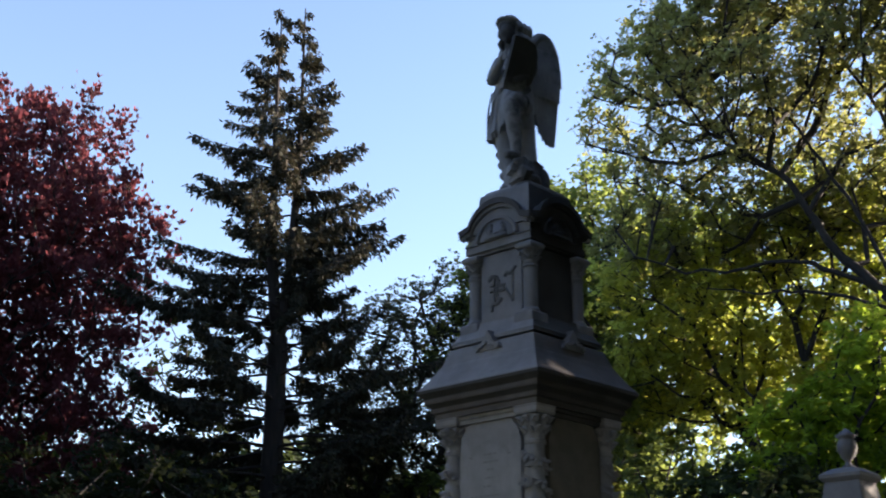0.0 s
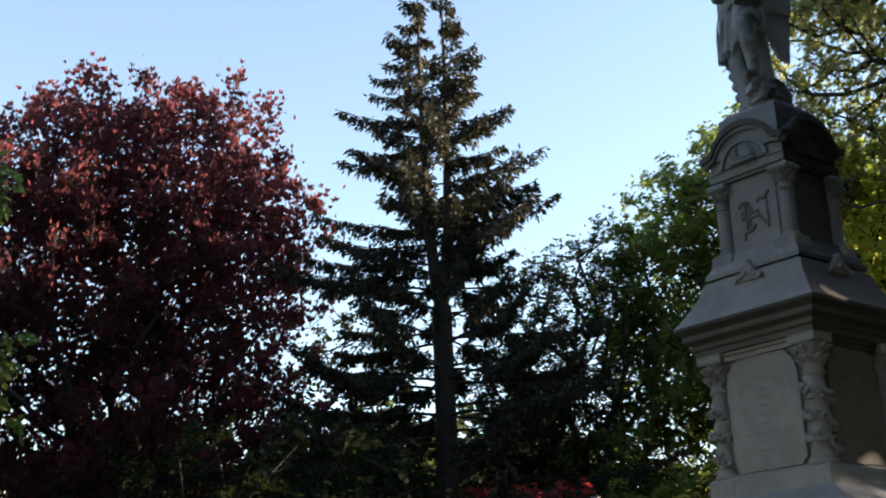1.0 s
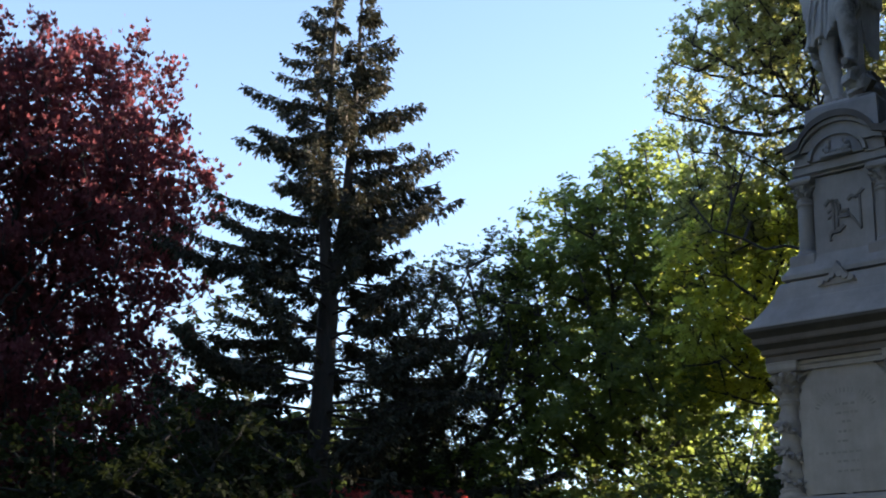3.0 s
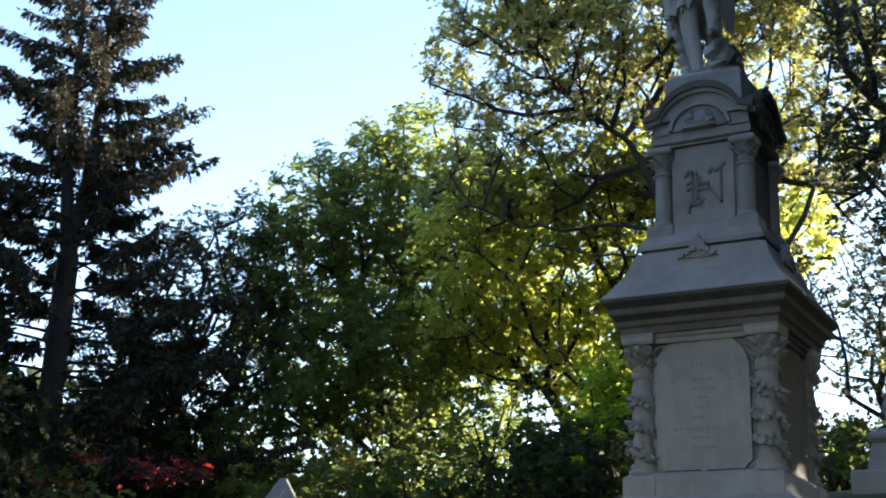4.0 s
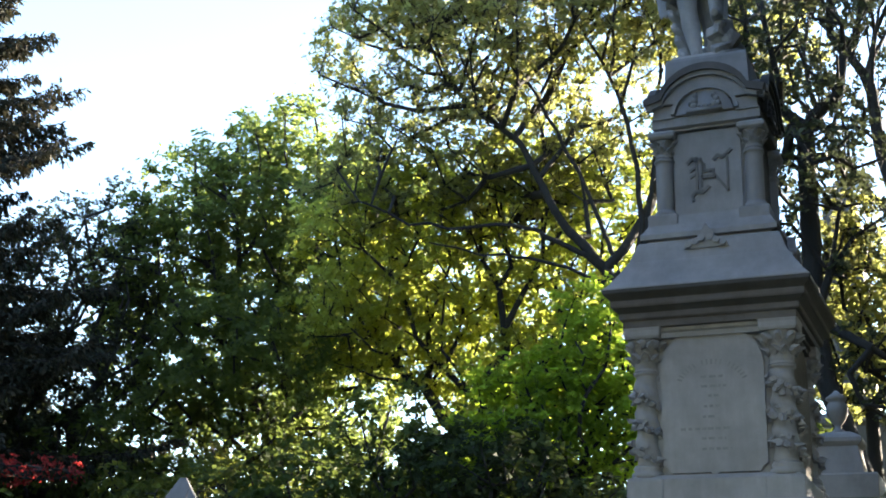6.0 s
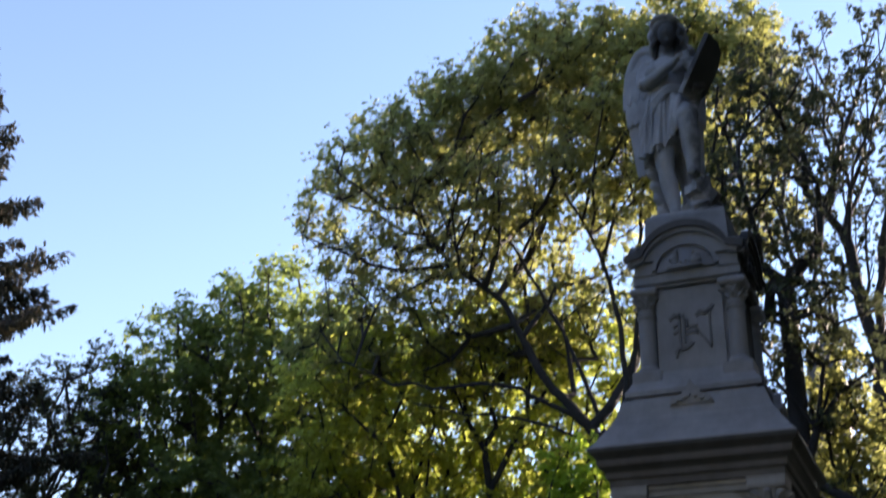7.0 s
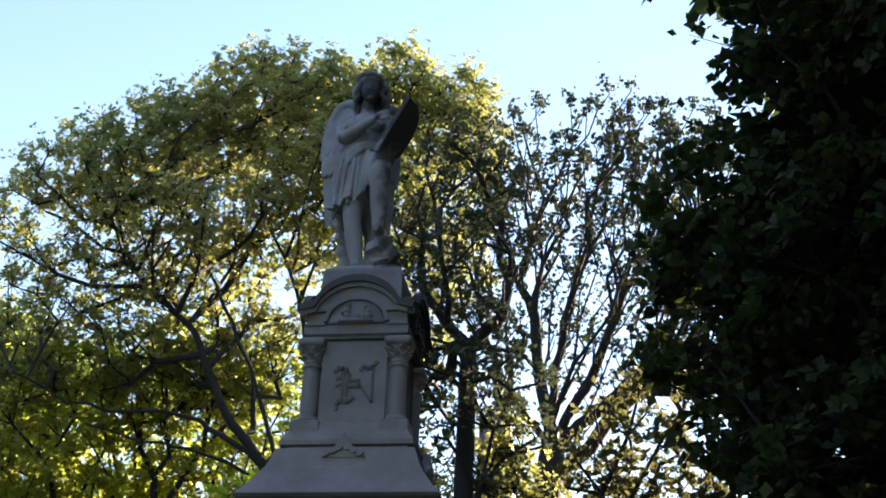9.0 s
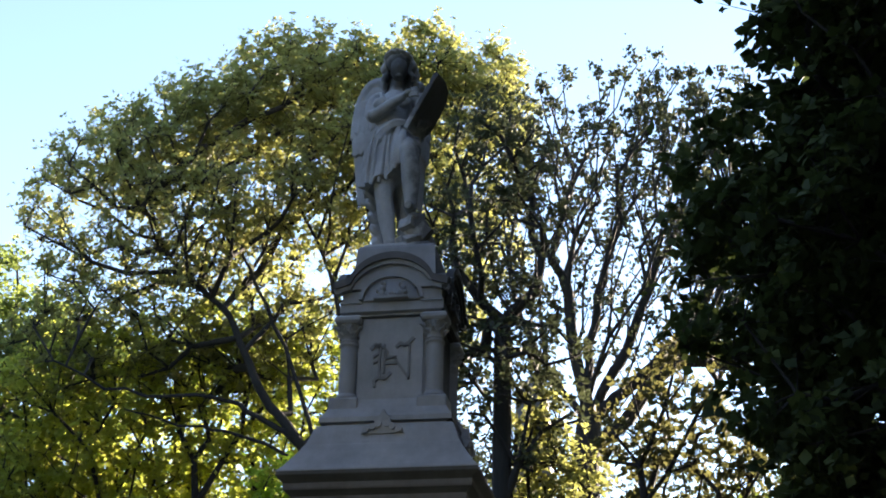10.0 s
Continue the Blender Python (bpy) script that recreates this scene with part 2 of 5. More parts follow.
# ---- the monument ----
def arc(cx, cz, r, a0, a1, n):
    return [(cx + r * math.cos(radians(a0 + (a1 - a0) * i / n)), cz + r * math.sin(radians(a0 + (a1 - a0) * i / n))) for i in range(n + 1)]


def carved_leaf_mesh():
    """A carved leaf of unit size: a small cupped lobe with thickness, growing along x and curling towards z."""
    bm = bmesh.new()
    rows = []
    for t, w in ((0, 0.3), (0.35, 1.0), (0.7, 0.8), (1.0, 0.15)):
        h, lift = 0.5 * w, 0.25 + 0.45 * t * t
        rows.append([(t * 0.95, -h, 0), (t, -h * 0.7, lift), (t, h * 0.7, lift), (t * 0.95, h, 0)])
    loft(bm, rows)
    me = bpy.data.meshes.new("carved_leaf")
    bm.to_mesh(me)
    bm.free()
    me.materials.append(MARBLE)
    return me


CARVED_LEAF = carved_leaf_mesh()


def leaf_place(root, way, up, size):
    way = Vector(way).normalized()
    up = Vector(up)
    side = up.cross(way).normalized()
    up = way.cross(side)
    m = Matrix((way, side, up)).transposed().to_4x4()
    return Matrix.Translation(root) @ m @ Matrix.Diagonal((size, size, size, 1))


def add_leaves(parent, places):
    for m in places:
        ob = new("carved_leaf", CARVED_LEAF)
        ob.parent = parent
        ob.matrix_basis = m


def garland_places(rng):
    """A thick garland of leaves that winds three times round a shaft."""
    out = []
    for k in range(130):
        t = (k + rng.uniform(0, 1)) / 130
        z = 2.925 + 0.575 * t + rng.gauss(0, 0.016)
        a = -t * 6.0 * math.pi + rng.uniform(-0.22, 0.22)
        face = Vector((math.cos(a), math.sin(a), 0))
        way = Vector((math.sin(a) * rng.uniform(-0.4, 1.0), -math.cos(a) * rng.uniform(-0.4, 1.0), rng.uniform(-1.0, 0.1)))
        out.append(leaf_place(face * rng.uniform(0.078, 0.098) + Vector((0, 0, z)), way, face, rng.uniform(0.036, 0.058)))
    return out


def capital_places(rng, r0, z0, z1, leaves, size):
    out = []
    for row in range(2):
        for k in range(leaves):
            a = 2 * math.pi * (k + 0.5 * row) / leaves
            face = Vector((math.cos(a), math.sin(a), 0))
            root = face * (r0 * (0.98 + 0.22 * row)) + Vector((0, 0, z0 + (z1 - z0) * (0.30 + 0.34 * row)))
            out.append(leaf_place(root, (face.x * 0.35, face.y * 0.35, 1), face, size * rng.uniform(0.9, 1.15)))
    return out


def twisted_column():
    prof = [(0.090, 2.895), (0.092, 2.905)] + [(0.074, 2.91 + 0.60 * k / 40) for k in range(41)] + [(0.074, 3.515), (0.090, 3.522), (0.090, 3.535)]
    return round_stack(prof, 28, lambda a, z: 0.016 * max(0, math.sin(a + (z - 2.925) * 32.8)) if 2.91 < z < 3.512 else 0)


def capital_bell(r0, r1, z0, z1):
    return round_stack([(r0, z0), (r0 * 1.12, z0 + 0.012), (r0 * 0.98, z0 + 0.03), (r0 * 1.05, z0 + (z1 - z0) * 0.55), (r1, z1)], 20)


def notched_panel(w, z0, z1, notch):
    """Outline of the inscription plate: cut corners above, notched corners and a small drop below."""
    return [(-w + notch, z0), (-0.03, z0), (0, z0 - 0.025), (0.03, z0), (w - notch, z0), (w - notch * 0.6, z0 + notch * 0.6),
            (w, z0 + notch), (w, z1 - 0.20), (w - 0.03, z1 - 0.10), (w - 0.12, z1), (-w + 0.12, z1), (-w + 0.03, z1 - 0.10), (-w, z1 - 0.20), (-w, z0 + notch), (-w + notch * 0.6, z0 + notch * 0.6)]


def arch_outline():
    """Segmental pediment: a low arch on flat shoulders."""
    return [(-0.385, 5.55), (0.385, 5.55), (0.385, 5.59)] + [(x * 1.16, z) for x, z in arc(0, 5.50, 0.30, 20, 160, 18)] + [(-0.385, 5.59)]


def arch_band(lift, thick):
    """The moulding that follows the pediment, as a strip."""
    outer = [(0.435, 5.57 + lift)] + [(x * 1.13, z + lift) for x, z in arc(0, 5.50, 0.30, 20, 160, 18)] + [(-0.435, 5.57 + lift)]
    inner = [(x * 0.97, z - thick) for x, z in outer]
    return outer + inner[::-1]


def blackletter(bm, y0, y1):
    """The carved letter N in blackletter, from bars and wedges with their own depth."""
    def stroke(pts, w):
        for (xa, za), (xb, zb) in zip(pts, pts[1:]):
            d = Vector((xb - xa, 0, zb - za)).normalized()
            s = Vector((-d.z, 0, d.x)) * w * 0.45
            a, b = Vector((xa, 0, za)) - d * w * 0.2, Vector((xb, 0, zb)) + d * w * 0.2
            ring = [a - s, b - s, b + s, a + s]
            loft(bm, [[(p.x, y0, p.z) for p in ring], [(p.x, y1, p.z) for p in ring]])
    stroke([(-0.085, 5.13), (-0.085, 4.88)], 0.018)
    stroke([(-0.050, 5.12), (-0.050, 4.90)], 0.014)
    stroke([(-0.15, 5.09), (-0.115, 5.125), (-0.085, 5.10)], 0.026)
    stroke([(-0.085, 5.125), (-0.03, 5.07), (-0.03, 5.02)], 0.020)
    stroke([(-0.13, 5.03), (-0.095, 5.05)], 0.020)
    stroke([(-0.13, 4.98), (-0.095, 5.00)], 0.018)
    stroke([(-0.03, 5.02), (0.04, 5.02)], 0.024)
    stroke([(-0.05, 4.975), (0.05, 4.975)], 0.024)
    stroke([(0.02, 5.02), (0.135, 4.855)], 0.022)
    stroke([(0.135, 5.13), (0.135, 4.855)], 0.016)
    stroke([(0.04, 5.10), (0.07, 5.13), (0.10, 5.11), (0.13, 5.13), (0.165, 5.165)], 0.026)
    stroke([(-0.12, 4.84), (-0.095, 4.865), (-0.045, 4.86), (0.0, 4.90)], 0.028)
    stroke([(-0.115, 4.80), (-0.12, 4.84)], 0.022)
    bmesh.ops.recalc_face_normals(bm, faces=bm.faces)


def quarter(profile):
    """The front quarter of a moulded course, mitred at its corners."""
    bm = bmesh.new()
    inner = min(h for h, z in profile) * 0.6
    loft(bm, [[(-h, -h, z), (h, -h, z), (inner, -inner, z), (-inner, -inner, z)] for h, z in profile])
    return bm


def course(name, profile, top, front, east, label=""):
    """A moulded course of four mitred stones; the one towards the dark trees is darkened to stand in for their shade.
    """
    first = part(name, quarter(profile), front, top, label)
    shaded_side = part(name, quarter(profile), east, top, "black crusted side of the course")
    shaded_side.matrix_basis = QUARTERS[1]
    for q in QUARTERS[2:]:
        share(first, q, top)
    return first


def build_monument():
    rng = random.Random(4)
    top = thing("monument", (0, 0, 0), "tall weathered grey marble monument with corner columns and arched top", "monument")
    # base courses down into the bank
    part("base_step", square_stack([(1.30, 1.1), (1.30, 1.93), (1.285, 1.95)], 0.02), MARBLE, top)
    part("base_step", square_stack([(1.06, 1.951), (1.06, 2.18), (1.045, 2.195)], 0.015), MARBLE, top)
    part("base", square_stack([(0.88, 2.196), (0.88, 2.47), (0.865, 2.485), (0.78, 2.54), (0.70, 2.60), (0.63, 2.652), (0.62, 2.656)]), MARBLE, top)
    part("pedestal", square_stack([(0.575, 2.657), (0.575, 2.80), (0.56, 2.812), (0.54, 2.83)]), MARBLE, top)
    course("die", [(0.475, 2.831), (0.475, 3.80), (0.48, 3.833)], top, MARBLE, SHADED_GRIME)
    # corner blocks, columns and capitals
    ped = part("column_base", square_stack([(0.125, 2.64), (0.125, 2.79), (0.12, 2.805), (0.105, 2.815)]), MARBLE, top)
    torus = part("column_ring", round_stack([(0.108, 2.816), (0.116, 2.83), (0.112, 2.85), (0.095, 2.865), (0.104, 2.878), (0.10, 2.893), (0.085, 2.897)]), MARBLE, top, smooth=True)
    shaft = part("column_shaft", twisted_column(), MARBLE, top, "shaft wound with a carved leaf garland", True)
    cap = part("capital", capital_bell(0.082, 0.108, 3.53, 3.765), MARBLE, top, "capital of carved leaves")
    abacus = part("abacus", square_stack([(0.118, 3.762), (0.126, 3.78), (0.126, 3.815), (0.132, 3.836)]), MARBLE, top)
    leaves_of = {shaft: garland_places(rng), cap: capital_places(rng, 0.082, 3.53, 3.765, 9, 0.07)}
    knob = bmesh.new()
    bmesh.ops.create_icosphere(knob, subdivisions=2, radius=0.036, matrix=Matrix.Diagonal((1, 0.8, 1, 1)))
    knob = part("crocket", knob, MARBLE, cap, "", True)
    knob.location = (0.112, 0, 3.725)
    spots = [(sx * 0.457, sy * 0.457) for sx, sy in ((-1, -1), (1, -1), (1, 1), (-1, 1))]
    for src in (ped, torus, shaft, cap, abacus):
        for k, (x, y) in enumerate(spots):
            m = Matrix.Translation((x, y, 0)) @ QUARTERS[k]
            piece = src if k == 0 else share(src, m, top)
            piece.matrix_basis = m
            add_leaves(piece, leaves_of.get(src, ()))
            if src is cap:
                for n in range(8):
                    m = Matrix.Rotation(radians(45 * n), 4, "Z") @ Matrix.Translation((0.112, 0, 3.725))
                    if k == 0 and n == 0:
                        knob.matrix_basis = m
                    else:
                        share(knob, m, piece)
    # inscription plates on the four faces
    plate = part("inscription_panel", slab(notched_panel(0.345, 2.845, 3.775, 0.055), -0.512, -0.47), MARBLE, top, "smooth inscribed marble plate")
    for q in QUARTERS[2:]:
        share(plate, q, top)
    side = part("inscription_panel", slab(notched_panel(0.345, 2.845, 3.775, 0.055), -0.512, -0.47), STAINED_SHADED, top, "marble plate with brown stains")
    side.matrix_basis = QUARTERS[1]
    for k in range(19):
        if k in (6, 12):
            continue
        a = radians(158 - 136 * k / 18)
        c = Vector((0.235 * math.cos(a), 0, 3.40 + 0.185 * math.sin(a)))
        d, e = Vector((math.cos(a), 0, math.sin(a))) * 0.018, Vector((-math.sin(a), 0, math.cos(a))) * 0.006
        bm = bmesh.new()
        ring = [c - d - e, c + d - e, c + d + e, c - d + e]
        loft(bm, [[(p.x, y, p.z) for p in ring] for y in (-0.5145, -0.511)])
        part("inscription_mark", bm, INSCRIPTION, plate)
    for z, w, x in ((3.475, 0.15, 0), (3.41, 0.17, 0.01), (3.345, 0.075, 0.01), (3.275, 0.12, 0), (3.205, 0.08, -0.03), (3.125, 0.34, -0.05), (3.06, 0.16, 0), (2.99, 0.20, 0.02)):
        x0 = x - w / 2
        while x0 < x + w / 2:
            g = rng.uniform(0.02, 0.05)
            bm = bmesh.new()
            box(bm, (x0, -0.5145, z), (min(x0 + g, x + w / 2), -0.511, z + 0.017))
            part("inscription_mark", bm, INSCRIPTION, plate)
            x0 += g + rng.uniform(0.006, 0.02)
    # architrave, cornice, roof; the coves are darkened to paint in their shade
    course("architrave", [(0.535, 3.765), (0.535, 3.80), (0.55, 3.81), (0.55, 3.835)], top, MARBLE, EAST_SHADE)
    course("cornice", [(0.585, 3.8365), (0.585, 3.885), (0.60, 3.89), (0.607, 3.90), (0.607, 3.935)], top, CORNICE, EAST_SHADE, "lower band of the cornice with brown stains")
    course("cornice_cove", [(0.607, 3.9351), (0.622, 3.952), (0.645, 3.972)], top, SHADED_GRIME, EAST_SHADE, "cove blackened with grime")
    course("cornice", [(0.650, 3.9721), (0.654, 3.985), (0.654, 4.018)], top, CORNICE, EAST_SHADE, "upper band of the cornice with brown stains")
    course("cornice_cove", [(0.652, 4.0181), (0.664, 4.032), (0.685, 4.050), (0.697, 4.062), (0.700, 4.068), (0.700, 4.0905)], top, SHADED_GRIME, EAST_SHADE, "cove blackened with grime")
    course("drip_edge", [(0.700, 4.0906), (0.700, 4.0984)], top, MARBLE, EAST_SHADE)
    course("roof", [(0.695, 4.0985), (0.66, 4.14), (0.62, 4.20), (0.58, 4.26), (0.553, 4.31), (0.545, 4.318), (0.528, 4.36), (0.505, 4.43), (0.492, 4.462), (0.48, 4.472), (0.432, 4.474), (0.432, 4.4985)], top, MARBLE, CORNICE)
    out = [(-0.155, 4.388), (-0.150, 4.408), (-0.105, 4.432), (-0.062, 4.468), (-0.045, 4.505), (-0.018, 4.535), (0, 4.572), (0.018, 4.535), (0.045, 4.505), (0.062, 4.468), (0.105, 4.432), (0.150, 4.408), (0.155, 4.388)]
    crest = part("roof_crest", slab(out[::-1], -0.532, -0.45), MARBLE, top, "small carved scroll ornament")
    scroll = part("scroll", slab(arc(0, 0, 0.024, 0, 330, 11), -0.552, -0.50), MARBLE, crest)
    for k, q in enumerate(QUARTERS):
        piece = crest if k == 0 else share(crest, q, top)
        for n, x in enumerate((0.030, 0.072, 0.118, -0.030, -0.072, -0.118)):
            m = Matrix.Translation((x, 0, 4.455 - 0.020 * (n % 3)))
            if k == 0 and n == 0:
                scroll.matrix_basis = m
            else:
                share(scroll, m, piece)
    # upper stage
    course("upper_plinth", [(0.478, 4.499), (0.478, 4.535), (0.458, 4.56), (0.43, 4.61), (0.408, 4.66), (0.40, 4.685), (0.40, 4.70)], top, MARBLE, SHADED_GRIME)
    course("upper_die", [(0.315, 4.701), (0.315, 5.35)], top, MARBLE, SHADED_GRIME)
    ring = part("columnette_base", round_stack([(0.085, 4.70), (0.088, 4.715), (0.078, 4.73), (0.07, 4.745)]), MARBLE, top, smooth=True)
    shaft = part("columnette", round_stack([(0.066, 4.745), (0.064, 4.752), (0.064, 4.77), (0.063, 5.09), (0.063, 5.112), (0.066, 5.115), (0.074, 5.12), (0.074, 5.135), (0.062, 5.142)], 20), MARBLE, top, smooth=True)
    cap = part("columnette_capital", capital_bell(0.06, 0.082, 5.142, 5.285), MARBLE, top)
    abacus = part("columnette_abacus", square_stack([(0.086, 5.283), (0.098, 5.298), (0.10, 5.305), (0.10, 5.325), (0.082, 5.345)]), MARBLE, top)
    leaves_of = {cap: capital_places(rng, 0.06, 5.142, 5.285, 8, 0.043)}
    spots = [(sx * 0.322, sy * 0.322) for sx, sy in ((-1, -1), (1, -1), (1, 1), (-1, 1))]
    for src in (ring, shaft, cap, abacus):
        for k, (x, y) in enumerate(spots):
            m = Matrix.Translation((x, y, 0)) @ QUARTERS[k]
            piece = src if k == 0 else share(src, m, top)
            piece.matrix_basis = m
            add_leaves(piece, leaves_of.get(src, ()))
    panel = part("upper_panel", slab([(-0.245, 4.715), (0.235, 4.715), (0.235, 5.33), (-0.245, 5.33)], -0.338, -0.31), MARBLE, top)
    for q in QUARTERS[2:]:
        share(panel, q, top)
    part("upper_panel", slab([(-0.245, 4.715), (0.235, 4.715), (0.235, 5.33), (-0.245, 5.33)], -0.338, -0.31), SHADED_GRIME, top, "dark grimy side panel").matrix_basis = QUARTERS[1]
    block = part("columnette_block", square_stack([(0.108, 4.56), (0.108, 4.685), (0.098, 4.699)]), MARBLE, top)
    for k, (x, y) in enumerate(spots):
        m = Matrix.Translation((x, y, 0))
        piece = block if k == 0 else share(block, m, top)
        piece.matrix_basis = m
    bm = bmesh.new()
    blackletter(bm, -0.352, -0.337)
    part("letter", bm, CARVED, panel, "raised dark blackletter N")
    course("entablature", [(0.36, 5.3455), (0.36, 5.36), (0.39, 5.372), (0.39, 5.44), (0.375, 5.447), (0.375, 5.55)], top, MARBLE, EAST_SHADE)
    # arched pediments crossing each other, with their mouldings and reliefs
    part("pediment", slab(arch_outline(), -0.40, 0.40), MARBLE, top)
    # crossing pediment, darkened to paint the shade on its east end
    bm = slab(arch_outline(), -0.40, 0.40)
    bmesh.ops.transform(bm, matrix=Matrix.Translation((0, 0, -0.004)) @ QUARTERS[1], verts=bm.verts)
    part("pediment", bm, SHADED_GRIME, top)
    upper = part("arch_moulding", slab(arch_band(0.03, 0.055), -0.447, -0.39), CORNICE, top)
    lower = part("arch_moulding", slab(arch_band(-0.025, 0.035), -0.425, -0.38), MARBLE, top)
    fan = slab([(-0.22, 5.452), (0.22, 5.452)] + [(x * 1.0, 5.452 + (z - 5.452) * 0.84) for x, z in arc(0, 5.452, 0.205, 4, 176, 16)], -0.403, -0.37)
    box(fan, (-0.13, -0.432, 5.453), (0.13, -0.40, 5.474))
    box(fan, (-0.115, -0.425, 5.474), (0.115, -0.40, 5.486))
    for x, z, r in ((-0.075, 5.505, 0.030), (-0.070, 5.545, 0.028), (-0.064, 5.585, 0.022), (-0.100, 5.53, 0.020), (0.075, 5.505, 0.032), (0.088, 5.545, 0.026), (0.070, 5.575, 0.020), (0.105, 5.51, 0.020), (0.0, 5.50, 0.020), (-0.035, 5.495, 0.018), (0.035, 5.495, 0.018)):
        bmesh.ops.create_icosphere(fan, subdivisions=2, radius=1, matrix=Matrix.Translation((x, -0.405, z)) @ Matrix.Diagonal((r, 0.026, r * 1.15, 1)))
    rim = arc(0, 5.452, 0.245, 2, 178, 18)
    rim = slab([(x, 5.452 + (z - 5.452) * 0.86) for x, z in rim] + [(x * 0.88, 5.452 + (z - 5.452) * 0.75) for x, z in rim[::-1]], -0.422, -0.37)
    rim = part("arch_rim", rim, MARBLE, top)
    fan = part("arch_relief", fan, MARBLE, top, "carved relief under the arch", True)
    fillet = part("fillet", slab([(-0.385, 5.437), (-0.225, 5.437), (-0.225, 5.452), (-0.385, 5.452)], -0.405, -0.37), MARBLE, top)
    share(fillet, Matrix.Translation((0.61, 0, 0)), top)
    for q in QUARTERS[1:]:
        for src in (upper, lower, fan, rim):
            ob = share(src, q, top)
            # east copies take the stone with the shade painted in
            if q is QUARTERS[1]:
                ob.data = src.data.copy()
                ob.data.materials[0] = EAST_SHADE
    course("top_block", [(0.315, 5.60), (0.305, 5.84), (0.30, 5.93), (0.29, 5.955)], top, MARBLE, SHADED_GRIME)


build_monument()


def limb(bm, points, radii, n=12):
    """A smooth limb through points with a radius at each."""
    pts = [Vector(p) for p in points]
    fine, rad = [], []
    for i in range(len(pts) - 1):
        p0, p1, p2, p3 = pts[max(0, i - 1)], pts[i], pts[i + 1], pts[min(len(pts) - 1, i + 2)]
        for k in range(6):
            t = k / 6
            fine.append(0.5 * ((2 * p1) + (p2 - p0) * t + (2 * p0 - 5 * p1 + 4 * p2 - p3) * t * t + (3 * p1 - p0 - 3 * p2 + p3) * t ** 3))
            rad.append(radii[i] + (radii[i + 1] - radii[i]) * t)
    fine.append(pts[-1])
    rad.append(radii[-1])
    rings = []
    for i, c in enumerate(fine):
        d = (fine[min(i + 1, len(fine) - 1)] - fine[max(i - 1, 0)]).normalized()
        u = d.orthogonal().normalized() if abs(d.z) < 0.3 else d.cross(Vector((0, 1, 0))).normalized()
        v = d.cross(u)
        rings.append([tuple(c + (u * math.cos(2 * math.pi * k / n) + v * math.sin(2 * math.pi * k / n)) * rad[i]) for k in range(n)])
    loft(bm, rings)


def blob(bm, at, size, rot=(0, 0, 0)):
    m = pose(*at, *rot) @ Matrix.Diagonal((*size, 1))
    bmesh.ops.create_icosphere(bm, subdivisions=3, radius=1, matrix=m)


def wing(bm, root, tip):
    """A folded wing: a plate with a rounded shoulder, long flight feathers and two rows of coverts on both faces."""
    way = tip - root
    across = Vector((-way.y, way.x, 0)).normalized()

    def plate(outline, lo, hi):
        loft(bm, [[tuple(root + way * u + Vector((0, 0, z)) + across * d) for u, z in outline] for d in (lo, hi)])

    shoulder = [(0.0, 7.50), (0.06, 7.63), (0.20, 7.71), (0.42, 7.75), (0.65, 7.72), (0.84, 7.61), (0.96, 7.42), (1.0, 7.25)]
    plate([(0.0, 7.05), (1.0, 7.05)] + shoulder[::-1], -0.030, 0.030)
    for k in range(7):
        u = 0.10 + 0.86 * k / 6
        foot = 6.92 - 0.36 * math.sin(min(1.0, u * 1.25) * math.pi / 2) + 0.05 * max(0, u - 0.85)
        lean = -0.20 * u
        d = 0.026 - 0.003 * k
        w = 0.085
        plate([(u - w + lean, foot + 0.07), (u - 0.3 * w + lean, foot), (u + 0.5 * w + lean, foot + 0.01), (u + w + lean, foot + 0.09), (u + w, 7.20), (u - w, 7.20)], -d, d)
    for row, (z0, drop, d, n) in enumerate(((7.16, 0.13, 0.037, 6), (7.36, 0.12, 0.045, 5))):
        for k in range(n):
            u = 0.09 + (0.82 - 0.04 * row) * k / (n - 1)
            w = 0.10
            plate([(u - w, z0), (u - 0.6 * w, z0 - 0.7 * drop), (u, z0 - drop), (u + 0.6 * w, z0 - 0.7 * drop), (u + w, z0), (u + w * 0.9, z0 + 0.20), (u - w * 0.9, z0 + 0.20)], -d + 0.002 * (k % 2), d - 0.002 * (k % 2))
    limb(bm, [tuple(root + way * u + Vector((0, 0, z - 0.03))) for u, z in shoulder[1:]], [0.045, 0.050, 0.052, 0.052, 0.050, 0.046, 0.040])


